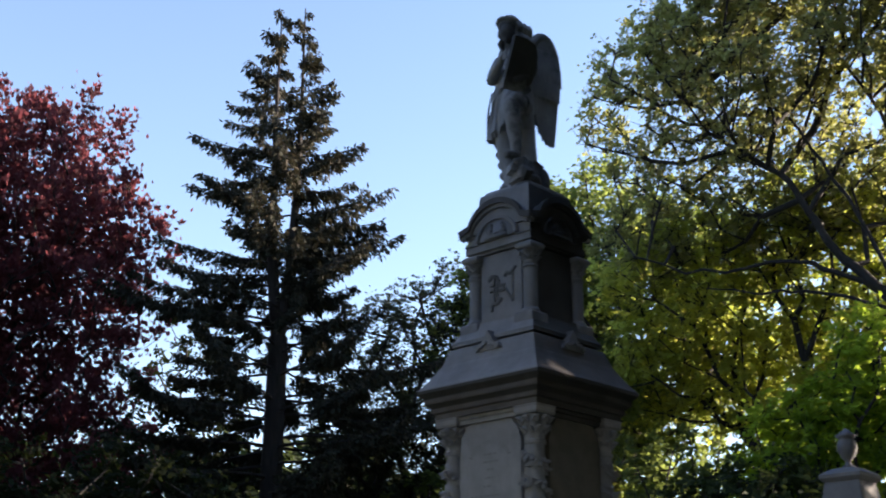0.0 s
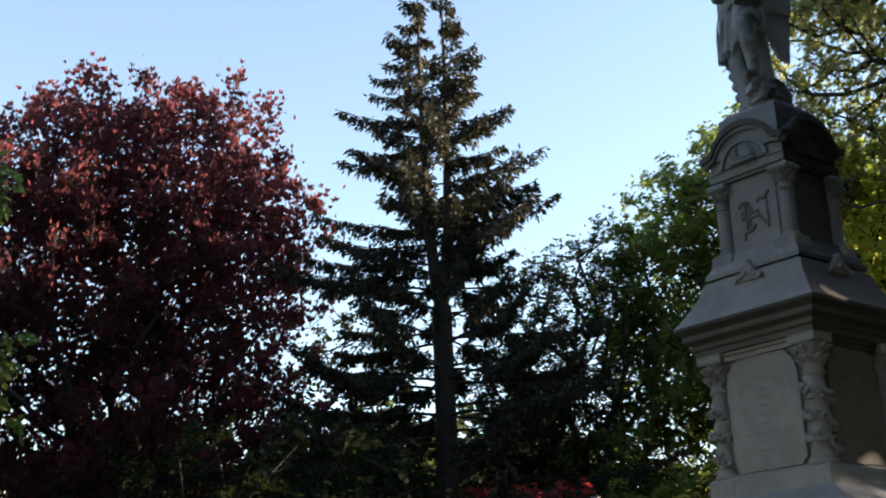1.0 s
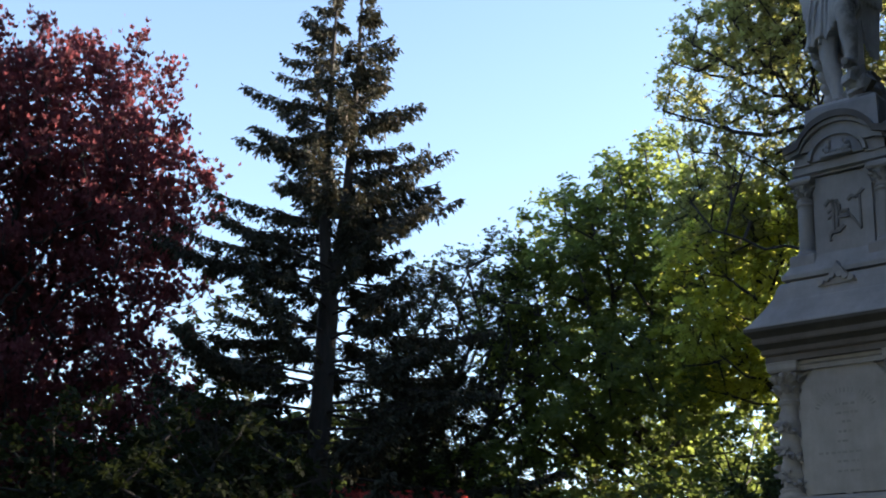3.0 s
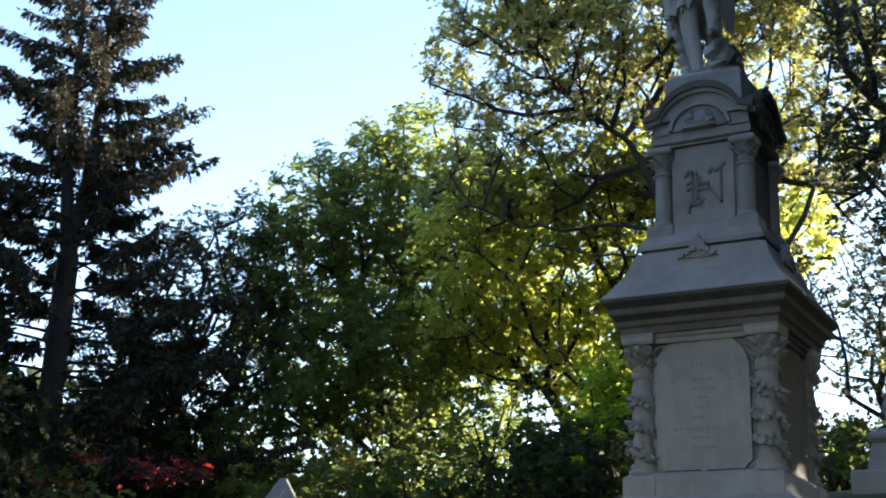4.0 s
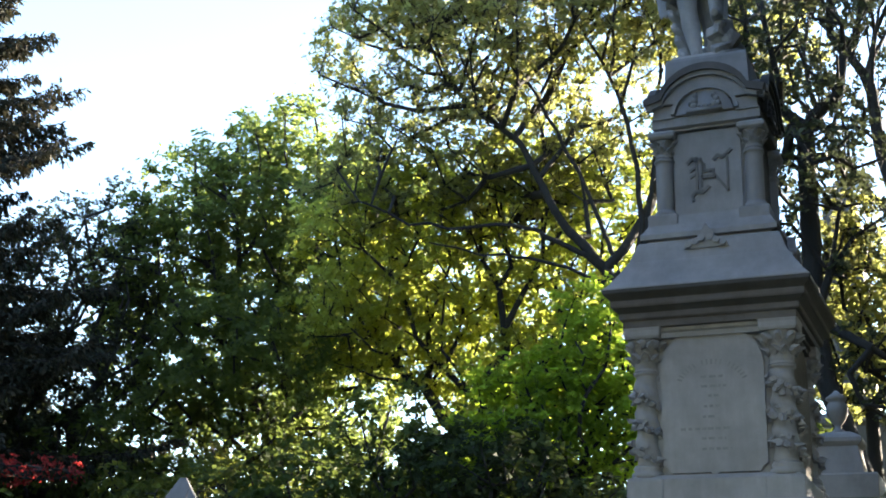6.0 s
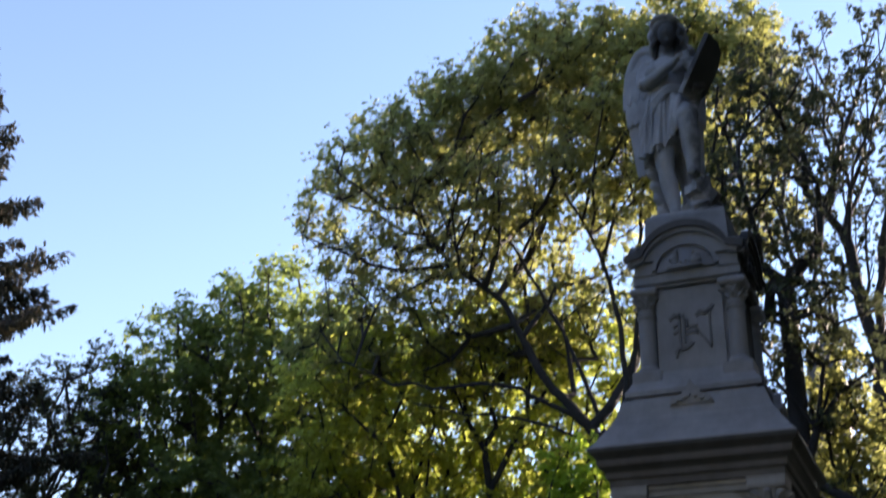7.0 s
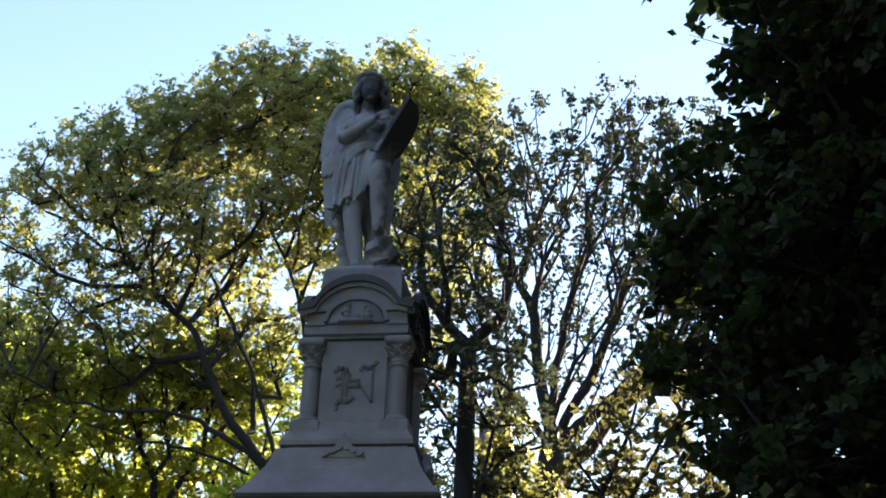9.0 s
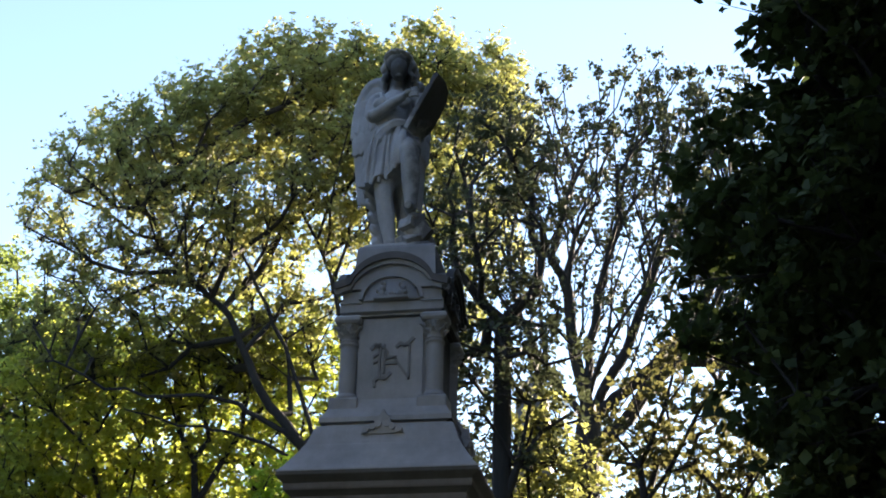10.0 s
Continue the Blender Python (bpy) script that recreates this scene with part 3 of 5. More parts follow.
def build_statue():
    rng = random.Random(7)
    bm = bmesh.new()
    # plinth and stepped rock under the raised foot
    loft(bm, [square_ring(0.285, 5.95, 0.03), square_ring(0.27, 5.985, 0.03)])
    for c, r in (((0.13, -0.08, 6.03), (0.11, 0.15, 0.08)), ((0.10, -0.17, 6.12), (0.085, 0.10, 0.09)), ((0.11, -0.17, 6.19), (0.07, 0.12, 0.05)), ((0.15, 0.06, 6.12), (0.08, 0.10, 0.12)), ((0.09, 0.04, 6.05), (0.10, 0.13, 0.09))):
        blob(bm, c, r, (rng.uniform(-15, 15), rng.uniform(-15, 15), rng.uniform(0, 90)))
    for k in range(44):
        c = Vector((rng.uniform(0.01, 0.20), rng.uniform(-0.27, 0.14), 6.00 + rng.uniform(0, 0.21)))
        if c.z > 6.12:
            c.x = c.x * 0.7 + 0.04
        r = rng.uniform(0.03, 0.06)
        m = pose(*c, rng.uniform(0, 90), rng.uniform(0, 90), rng.uniform(0, 90)) @ Matrix.Diagonal((r, r * 0.8, r * 1.1, 1))
        bmesh.ops.create_cube(bm, size=2, matrix=m)
    # standing leg
    limb(bm, [(-0.15, -0.03, 6.95), (-0.165, -0.08, 6.70), (-0.158, -0.11, 6.53), (-0.150, -0.105, 6.42), (-0.135, -0.085, 6.30), (-0.105, -0.085, 6.10), (-0.095, -0.09, 6.00)], [0.11, 0.098, 0.078, 0.068, 0.072, 0.047, 0.046], 16)
    blob(bm, (-0.158, -0.15, 6.50), (0.045, 0.04, 0.055))
    limb(bm, [(-0.092, -0.07, 6.02), (-0.085, -0.16, 6.015), (-0.078, -0.235, 6.0)], [0.044, 0.042, 0.030])
    # raised leg: thigh forward, knee bare, foot upon the rock
    limb(bm, [(-0.03, 0.0, 6.90), (0.02, -0.12, 6.88), (0.062, -0.225, 6.81)], [0.13, 0.115, 0.090], 16)
    limb(bm, [(0.066, -0.245, 6.80), (0.078, -0.255, 6.68), (0.080, -0.225, 6.56), (0.082, -0.215, 6.42), (0.085, -0.215, 6.30)], [0.084, 0.074, 0.076, 0.058, 0.046], 16)
    blob(bm, (0.066, -0.275, 6.80), (0.070, 0.062, 0.072))
    limb(bm, [(0.085, -0.20, 6.29), (0.090, -0.30, 6.275), (0.094, -0.37, 6.255)], [0.046, 0.042, 0.030])
    # trunk with chest, shoulders and neck
    limb(bm, [(-0.12, 0.0, 6.88), (-0.125, -0.03, 7.06), (-0.125, -0.05, 7.18), (-0.115, -0.045, 7.34), (-0.10, -0.03, 7.46)], [0.165, 0.148, 0.132, 0.150, 0.085], 18)
    blob(bm, (-0.185, -0.135, 7.335), (0.085, 0.055, 0.070), (-12, 0, 0))
    blob(bm, (-0.035, -0.145, 7.335), (0.085, 0.055, 0.070), (-12, 0, 0))
    blob(bm, (-0.245, -0.035, 7.425), (0.075, 0.075, 0.075))
    blob(bm, (0.045, -0.035, 7.425), (0.075, 0.075, 0.075))
    limb(bm, [(-0.10, -0.035, 7.43), (-0.09, -0.065, 7.60)], [0.072, 0.056])
    # strap over the shoulder
    limb(bm, [(-0.225, -0.03, 7.505), (-0.205, -0.135, 7.42), (-0.16, -0.185, 7.33), (-0.07, -0.19, 7.24)], [0.018, 0.016, 0.015, 0.015])
    # head bent over the tablet, a fillet round the hair, locks down to the shoulders
    blob(bm, (-0.066, -0.142, 7.655), (0.072, 0.074, 0.100), (14, 0, 10))
    blob(bm, (-0.058, -0.205, 7.645), (0.012, 0.018, 0.026), (12, 0, 10))
    blob(bm, (-0.060, -0.190, 7.690), (0.046, 0.014, 0.012), (10, 0, 10))
    blob(bm, (-0.056, -0.186, 7.600), (0.022, 0.014, 0.010), (0, 0, 10))
    blob(bm, (-0.058, -0.172, 7.570), (0.028, 0.026, 0.022), (0, 0, 10))
    blob(bm, (-0.083, -0.085, 7.760), (0.108, 0.122, 0.112), (12, 0, 8))
    for k in range(30):
        a = 2 * math.pi * k / 30
        blob(bm, (-0.083 + 0.108 * math.cos(a), -0.090 + 0.122 * math.sin(a), 7.770 - 0.022 * math.sin(a) + 0.006 * (k % 2)), (0.022, 0.022, 0.019))
    for sx in (-1, 1):
        for k in range(6):
            x0, y0 = -0.083 + sx * (0.092 + 0.012 * (k % 2)), -0.105 + 0.036 * k
            low = 7.55 - 0.02 * (k % 3) + (0.02 if sx > 0 else 0)
            limb(bm, [(x0, y0, 7.77), (x0 + sx * 0.030, y0 + 0.012 * (-1) ** k, 7.71), (x0 + sx * 0.006, y0 + 0.02, 7.655), (x0 + sx * 0.034, y0 + 0.012, 7.60), (x0 + sx * (0.030 if sx < 0 else 0.010), y0 + 0.03, low)], [0.022, 0.026, 0.022, 0.024, 0.010], 8)
    for k in range(5):
        limb(bm, [(-0.16 + 0.04 * k, 0.02, 7.76), (-0.165 + 0.042 * k, 0.045, 7.64), (-0.17 + 0.044 * k, 0.05, 7.50)], [0.034, 0.038, 0.020], 8)
    # near arm folded across the body, its fingers upon the edge of the tablet
    limb(bm, [(-0.262, -0.03, 7.435), (-0.292, -0.075, 7.33), (-0.280, -0.130, 7.225), (-0.225, -0.185, 7.205), (-0.10, -0.265, 7.235), (0.03, -0.335, 7.265)], [0.070, 0.062, 0.056, 0.054, 0.046, 0.030], 14)
    blob(bm, (0.065, -0.360, 7.275), (0.050, 0.034, 0.026), (0, -18, -25))
    for k in range(4):
        limb(bm, [(0.075, -0.365, 7.292 - 0.020 * k), (0.125, -0.392, 7.300 - 0.024 * k), (0.158, -0.398, 7.290 - 0.026 * k)], [0.012, 0.011, 0.009], 8)
    # other arm under the tablet
    limb(bm, [(0.062, -0.02, 7.43), (0.135, -0.03, 7.31), (0.185, -0.10, 7.16), (0.17, -0.22, 7.06), (0.13, -0.30, 7.02)], [0.070, 0.060, 0.054, 0.046, 0.036])
    # tablet: a thick plate with a rounded far side, its lower corner on the knee
    low, high, back = Vector((0.050, -0.371, 6.945)), Vector((0.317, -0.484, 7.365)), Vector((0.085, 0.30, 0.01))
    rise = high - low
    nrm = rise.cross(back).normalized() * 0.022
    outline = [low, low + back * 0.50, low + back * 0.82 + rise * 0.06, low + back * 0.97 + rise * 0.22, low + back + rise * 0.45, low + back * 0.96 + rise * 0.70, low + back * 0.80 + rise * 0.90, low + back * 0.45 + rise * 0.99, high]
    loft(bm, [[tuple(p - nrm) for p in outline], [tuple(p + nrm) for p in outline]])
    # tunic: pleated, flared, its hem rising towards the bent knee
    rings = []
    for k in range(17):
        t = k / 16
        ring = []
        for i in range(96):
            a = 2 * math.pi * i / 96
            pleat = (0.005 + 0.017 * t) * math.sin(11 * a + 1.8 * t) + (0.004 + 0.011 * t) * math.sin(19 * a + 1.0 - t)
            rx, ry = 0.142 + 0.055 * t, 0.138 + 0.055 * t
            x, y = (rx + pleat) * math.cos(a), (ry + pleat) * math.sin(a)
            hem = 0.11 * max(0.0, math.cos(a - 5.9)) + 0.018 * math.sin(6 * a)
            ring.append((-0.125 - 0.030 * t + x, -0.035 + y, 7.17 - 0.60 * t + hem * t * t))
        rings.append(ring)
    loft(bm, rings)
    # cloth over the thigh and a pointed fall beside the knee
    limb(bm, [(-0.04, -0.175, 7.06), (-0.035, -0.215, 6.92), (-0.045, -0.225, 6.80), (-0.05, -0.215, 6.665)], [0.028, 0.042, 0.040, 0.016], 10)
    limb(bm, [(0.00, -0.17, 7.03), (0.00, -0.235, 6.93), (-0.012, -0.25, 6.82), (-0.02, -0.235, 6.70)], [0.028, 0.034, 0.030, 0.014], 10)
    limb(bm, [(0.11, -0.06, 7.02), (0.12, -0.15, 6.93), (0.11, -0.19, 6.84)], [0.040, 0.028, 0.014], 10)
    for x0, x1, z1 in ((-0.11, -0.125, 6.58), (-0.155, -0.185, 6.56), (-0.20, -0.245, 6.55), (-0.24, -0.295, 6.57)):
        limb(bm, [(x0, -0.175, 7.06), ((x0 + x1) / 2, -0.205, 6.84), (x1, -0.205 + 0.25 * max(0, -0.2 - x1), z1)], [0.007, 0.011, 0.015], 8)
    # sash: rolled folds that cross the waist and hang at the hip
    for k, (dz, r) in enumerate(((0.0, 0.026), (-0.045, 0.022), (-0.085, 0.020), (0.03, 0.018))):
        limb(bm, [(0.03, -0.155, 7.12 + dz * 0.3), (-0.07, -0.200, 7.11 + dz * 0.4), (-0.18, -0.185, 7.04 + dz * 0.7), (-0.27, -0.125, 6.94 + dz), (-0.325, -0.075, 6.86 + dz)], [r * 0.8, r, r, r, r * 0.7], 10)
    limb(bm, [(-0.315, -0.085, 6.90), (-0.335, -0.07, 6.80), (-0.33, -0.06, 6.72)], [0.030, 0.030, 0.012], 10)
    # cloak: folds behind the legs, falling in zigzags at the side
    for k in range(5):
        z = 6.58 - 0.115 * k
        x = -0.325 + 0.022 * k
        limb(bm, [(x - 0.01, 0.05, z + 0.07), (x + 0.005, -0.02, z), (x + 0.085, 0.05, z - 0.075)], [0.020, 0.034, 0.030], 8)
    limb(bm, [(-0.26, 0.08, 6.70), (-0.24, 0.06, 6.40), (-0.215, 0.03, 6.15), (-0.20, 0.02, 5.98)], [0.085, 0.070, 0.055, 0.050])
    for k in range(5):
        x = -0.17 + 0.042 * k
        limb(bm, [(x - 0.03, 0.07, 7.30), (x - 0.01, 0.085, 6.90), (x + 0.01, 0.100, 6.60), (x + 0.02, 0.095, 6.46 - 0.02 * (k % 2))], [0.070, 0.058, 0.044, 0.026], 10)
    limb(bm, [(-0.07, 0.08, 6.75), (-0.02, 0.10, 6.40), (0.00, 0.07, 6.10), (0.01, 0.07, 5.98)], [0.10, 0.075, 0.07, 0.08])
    wing(bm, Vector((-0.17, 0.10, 0)), Vector((-0.510, 0.225, 0)))
    wing(bm, Vector((0.0, 0.12, 0)), Vector((0.06, 0.46, 0)))
    bmesh.ops.recalc_face_normals(bm, faces=bm.faces)
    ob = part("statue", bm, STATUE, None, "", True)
    tagged(ob, "grey weathered marble winged figure holding a tablet, on the monument", "statue")
    r = ob.modifiers.new("carve", "REMESH")
    r.mode, r.voxel_size, r.use_smooth_shade = "VOXEL", 0.0055, True
    sm = ob.modifiers.new("soften", "SMOOTH")
    sm.factor, sm.iterations = 0.5, 2


build_statue()


def build_urn_monument():
    top = thing("urn_monument", (0.12, 5.7, 0), "small grey stone pedestal topped by a carved urn", "monument")
    g = ground_height(0, 5.7) - 0.15
    part("base", square_stack([(0.42, g), (0.42, g + 0.30), (0.40, g + 0.32)]), GRANITE, top)
    part("pedestal", square_stack([(0.27, g + 0.321), (0.22, 3.92), (0.25, 3.95), (0.265, 3.97), (0.265, 4.01), (0.21, 4.05), (0.13, 4.09)]), GRANITE, top)
    part("urn", round_stack([(0.075, 4.091), (0.075, 4.115), (0.04, 4.14), (0.035, 4.18), (0.075, 4.22), (0.115, 4.30), (0.12, 4.36), (0.10, 4.42), (0.08, 4.44), (0.115, 4.465), (0.115, 4.49), (0.055, 4.53), (0.015, 4.57)]), GRANITE, top, smooth=True)


def build_obelisk():
    x, y = -1.1, 20.5
    g = ground_height(x, y) - 0.1
    top = thing("obelisk", (x, y, 0), "tall plain grey granite obelisk among the trees", "obelisk")
    part("base", square_stack([(1.1, g), (1.1, g + 0.5), (1.08, g + 0.52)]), GRANITE, top)
    part("pedestal", square_stack([(0.78, g + 0.521), (0.76, g + 1.9), (0.84, g + 1.98), (0.84, g + 2.08), (0.66, g + 2.2)]), GRANITE, top)
    part("shaft", square_stack([(0.55, g + 2.201), (0.36, 11.9), (0.02, 12.5)]), GRANITE, top)


def build_headstone(x, y, w, h, label):
    g = ground_height(x, y) - 0.1
    top = thing("headstone", (x, y, 0), label, "headstone")
    top.rotation_euler = (0, 0, radians(25))
    part("plinth", square_stack([(w * 0.75, g), (w * 0.75, g + 0.3), (w * 0.7, g + 0.33)]), GRANITE, top)
    part("stone", square_stack([(w * 0.5, g + 0.331), (w * 0.48, g + h * 0.72), (w * 0.56, g + h * 0.76), (w * 0.56, g + h * 0.82), (w * 0.1, g + h)]), GRANITE, top)


build_urn_monument()
build_obelisk()
build_headstone(-9.6, 7.4, 0.5, 4.1 - ground_height(-9.6, 7.4) + 0.1, "pale grey square headstone with a pyramid top")


# ---- trees ----
def unit(v):
    return v / np.maximum(np.linalg.norm(v, axis=-1, keepdims=True), 1e-9)


def tubes(a, b, ra, rb, sides):
    """Tapered prisms from the points a to b."""
    d = unit(b - a)
    ref = np.where(np.abs(d[:, 2:3]) < 0.9, np.array([[0, 0, 1.0]]), np.array([[1.0, 0, 0]]))
    u = unit(np.cross(d, ref))
    v = np.cross(d, u)
    ang = np.arange(sides) * 2 * np.pi / sides
    ring = u[:, None, :] * np.cos(ang)[None, :, None] + v[:, None, :] * np.sin(ang)[None, :, None]
    va = a[:, None, :] + ring * ra[:, None, None]
    vb = b[:, None, :] + ring * rb[:, None, None]
    verts = np.concatenate([va, vb], 1).reshape(-1, 3)
    i = np.arange(sides)
    j = (i + 1) % sides
    quad = np.stack([i, j, j + sides, i + sides], 1)
    loops = (np.arange(len(a))[:, None, None] * (2 * sides) + quad[None]).reshape(-1)
    return verts, loops


def blades(at, way, normal, length, width):
    """Leaves: folded rhombs."""
    way = unit(way)
    side = unit(np.cross(way, normal))
    nrm = np.cross(side, way)
    L, W = length[:, None], width[:, None]
    verts = np.stack([at, at + way * L * 0.45 + side * W * 0.5 + nrm * W * 0.15, at + way * L, at + way * L * 0.45 - side * W * 0.5 + nrm * W * 0.15], 1).reshape(-1, 3)
    return verts, np.arange(len(at) * 4)


def skeleton_of(rng, base, trunk, centres, reach, rise, wiggle, limbs=(), steep=0.0):
    """Joins clump centres to the trunk, nearest first; returns nodes, parents and the node of each centre."""
    pts, par, run = [np.array(base)], [-1], [0.0]
    for k, p in enumerate(trunk):
        pts.append(np.array(p, float))
        par.append(len(pts) - 2)
        run.append(2.5 * max(0, len(trunk) - 2 - k) / max(reach, 0.1))
    fork = pts[-1]
    at_fork = len(pts) - 1
    for line in limbs:
        last, way = at_fork, [fork] + [np.array(p, float) for p in line]
        for k in range(len(way) - 1):
            o, p, q, r = way[max(0, k - 1)], way[k], way[k + 1], way[min(len(way) - 1, k + 2)]
            for t in (0.25, 0.5, 0.75, 1.0):
                bent = 0.5 * (2 * p + (q - o) * t + (2 * o - 5 * p + 4 * q - r) * t * t + (3 * p - o - 3 * q + r) * t ** 3)
                pts.append(bent + rng.normal(0, wiggle * 0.22, 3))
                par.append(last)
                last = len(pts) - 1
                run.append(0.075 * (last - at_fork))
    ends = []
    for c in centres[np.argsort(np.linalg.norm(centres - fork, axis=1))]:
        P = np.array(pts[1:])
        d = np.linalg.norm(P - c, axis=1)
        away = np.maximum(0, (P[:, 2] - c[2]))
        flat = np.maximum(0, 1.5 * np.linalg.norm(P[:, :2] - c[:2], axis=1) - (c[2] - P[:, 2]))
        k = 1 + int(np.argmin(d + reach * np.array(run[1:]) + 0.8 * away + steep * flat))
        start, gap = pts[k], d[k - 1]
        n = max(1, int(gap / 0.8))
        last = k
        for s in range(1, n + 1):
            t = s / n
            q = start + (c - start) * t
            q = q + np.array([0, 0, rise * gap * math.sin(math.pi * t) * (0.5 - 0.6 * t)])
            if s < n:
                q = q + rng.normal(0, wiggle, 3)
            pts.append(q)
            par.append(last)
            run.append(run[last] + gap / n)
            last = len(pts) - 1
        ends.append(last)
    return np.array(pts), np.array(par), np.array(ends)


def scatter(rng, blobs, clumps, gap, shell, dome=0.0):
    """Clump centres in a crown of ellipsoids, kept apart from one another; dome: how far the undersides stay bare."""
    vol = np.array([r[0] * r[1] * r[2] for _, r in blobs]) ** 0.8
    kept = np.zeros((0, 3))
    for attempt in range(clumps * 14):
        k = rng.choice(len(blobs), p=vol / vol.sum())
        c, r = blobs[k]
        d = unit(rng.normal(size=3))
        if d[2] < -0.15 and rng.uniform() < dome:
            continue
        p = np.array(c) + d * np.array(r) * rng.uniform(0.0, 1.0) ** shell
        if len(kept) and np.min(np.sum((kept - p) ** 2, 1)) < gap * gap * rng.uniform(0.5, 1.4):
            continue
        kept = np.concatenate([kept, p[None]])
        if len(kept) >= clumps:
            break
    return kept


def build_tree(name, label, seed, base, trunk, blobs, clumps, clump_r, leaves, leaf_l, leaf_w, leaf_mat, bark_mat, trunk_r,
               reach=0.35, rise=-0.25, wiggle=0.12, shell=0.4, flat=0.7, upright=0.0, twigs=5, hang=0.0, spread=1.0, group="", power=0.44, gap=0.0, cover=0.0, limbs=(), steep=0.0, tuft=7, limb_r=0.0, dome=0.0):
    """A broadleaf tree: blobs are ellipsoids (centre, radii) that the crown fills with leafy clumps."""
    rng = np.random.default_rng(seed)
    gx, gy = base
    foot = np.array([gx, gy, ground_height(gx, gy) - 0.3])
    centres = scatter(rng, blobs, clumps, gap or clump_r * 0.9, shell, dome)
    pts, par, ends = skeleton_of(rng, foot, trunk, centres, reach, rise, wiggle, limbs, steep)
    count = np.zeros(len(pts))
    count[ends] += 1
    for i in range(len(pts) - 1, 0, -1):
        count[par[i]] += count[i]
    count = np.maximum(count, 0.6)
    rad = trunk_r * (count / count[0]) ** power
    rad[0] *= 1.4
    last = 1 + len(trunk)
    for k, line in enumerate(limbs):
        steps = 4 * len(line)
        if limb_r:
            thick = np.linspace(1.0, 0.28, steps) * limb_r * (1.0 if k == 0 else 0.6)
            rad[last:last + steps] = np.clip(rad[last:last + steps], thick * 0.8, thick * 1.15)
        last += steps
    tree = thing(name, foot, label, "tree", group)
    i = np.arange(1, len(pts))
    over = unit(pts[i] - pts[par[i]]) * rad[i][:, None] * 0.3
    verts, loops = tubes(pts[par[i]] - over, pts[i] + over, np.minimum(rad[par[i]], rad[i] * 1.35), rad[i], 8)
    # twigs
    n = len(ends) * twigs
    root = np.repeat(pts[ends], twigs, 0)
    way = rng.normal(size=(n, 3))
    way[:, 2] += 0.5 + 2.0 * upright
    way = unit(way)
    tip = root + way * (clump_r * rng.uniform(0.5, 1.25, n))[:, None]
    tr = np.full(n, trunk_r * 0.009 + 0.004)
    v2, l2 = tubes(root, tip, tr * 1.5, tr * 0.5, 3)
    array_mesh("trunk", np.concatenate([verts, v2]) - foot, np.concatenate([loops, l2 + len(verts)]), 4, bark_mat, tree)
    # leaves in rosettes at the ends of short shoots along the twigs, and some loose ones between
    z = root[:, 2]
    rise_in = np.clip((z - np.quantile(z, 0.35)) / max(1e-6, np.quantile(z, 0.85) - np.quantile(z, 0.35)), 0, 1)
    weight = 1 + cover * rise_in
    loose = int(leaves) if tuft < 2 else int(leaves * 0.12)
    k = rng.choice(n, loose, p=weight / weight.sum())
    t = rng.uniform(0.25, 1.1, loose)
    at = root[k] + (tip - root)[k] * t[:, None] + rng.normal(size=(loose, 3)) * (clump_r * 0.26 * spread) * np.array([1, 1, flat])
    middle = pts[ends].mean(0)
    lway = rng.normal(size=(loose, 3)) + way[k] * 0.8
    lway[:, 2] += 2.2 * upright - hang
    normal = rng.normal(size=(loose, 3)) * 0.8 + np.array([0, 0, 0.8]) + unit(at - middle) * 0.3
    if tuft >= 2:
        m = int((leaves - loose) / tuft)
        k = rng.choice(n, m, p=weight / weight.sum())
        t = rng.uniform(0.30, 1.08, m)
        heart = root[k] + (tip - root)[k] * t[:, None] + rng.normal(size=(m, 3)) * (clump_r * 0.17 * spread) * np.array([1, 1, flat])
        axis = unit(way[k] * 0.5 + rng.normal(size=(m, 3)) * 0.45 + np.array([0, 0, 0.75 + upright]) + unit(heart - middle) * 0.45)
        u = unit(np.cross(axis, rng.normal(size=(m, 3))))
        v = np.cross(axis, u)
        ang = np.arange(tuft)[None, :] * (2 * np.pi / tuft) + rng.uniform(0, 0.9, (m, tuft))
        ray = u[:, None, :] * np.cos(ang)[..., None] + v[:, None, :] * np.sin(ang)[..., None]
        lw = ray * (1 - 0.55 * upright) + axis[:, None, :] * (rng.uniform(-0.1, 0.75, (m, tuft, 1)) + upright) - np.array([0, 0, 0.18 + hang])
        nn = axis[:, None, :] + rng.normal(size=(m, tuft, 3)) * 0.35
        at = np.concatenate([at, (heart[:, None, :] + ray * leaf_l * 0.10).reshape(-1, 3)])
        lway = np.concatenate([lway, lw.reshape(-1, 3)])
        normal = np.concatenate([normal, nn.reshape(-1, 3)])
    size = rng.uniform(0.65, 1.25, len(at))
    v, l = blades(at, lway, normal, leaf_l * size, leaf_w * size)
    array_mesh("crown", v - foot, l, 4, leaf_mat, tree)
    return tree


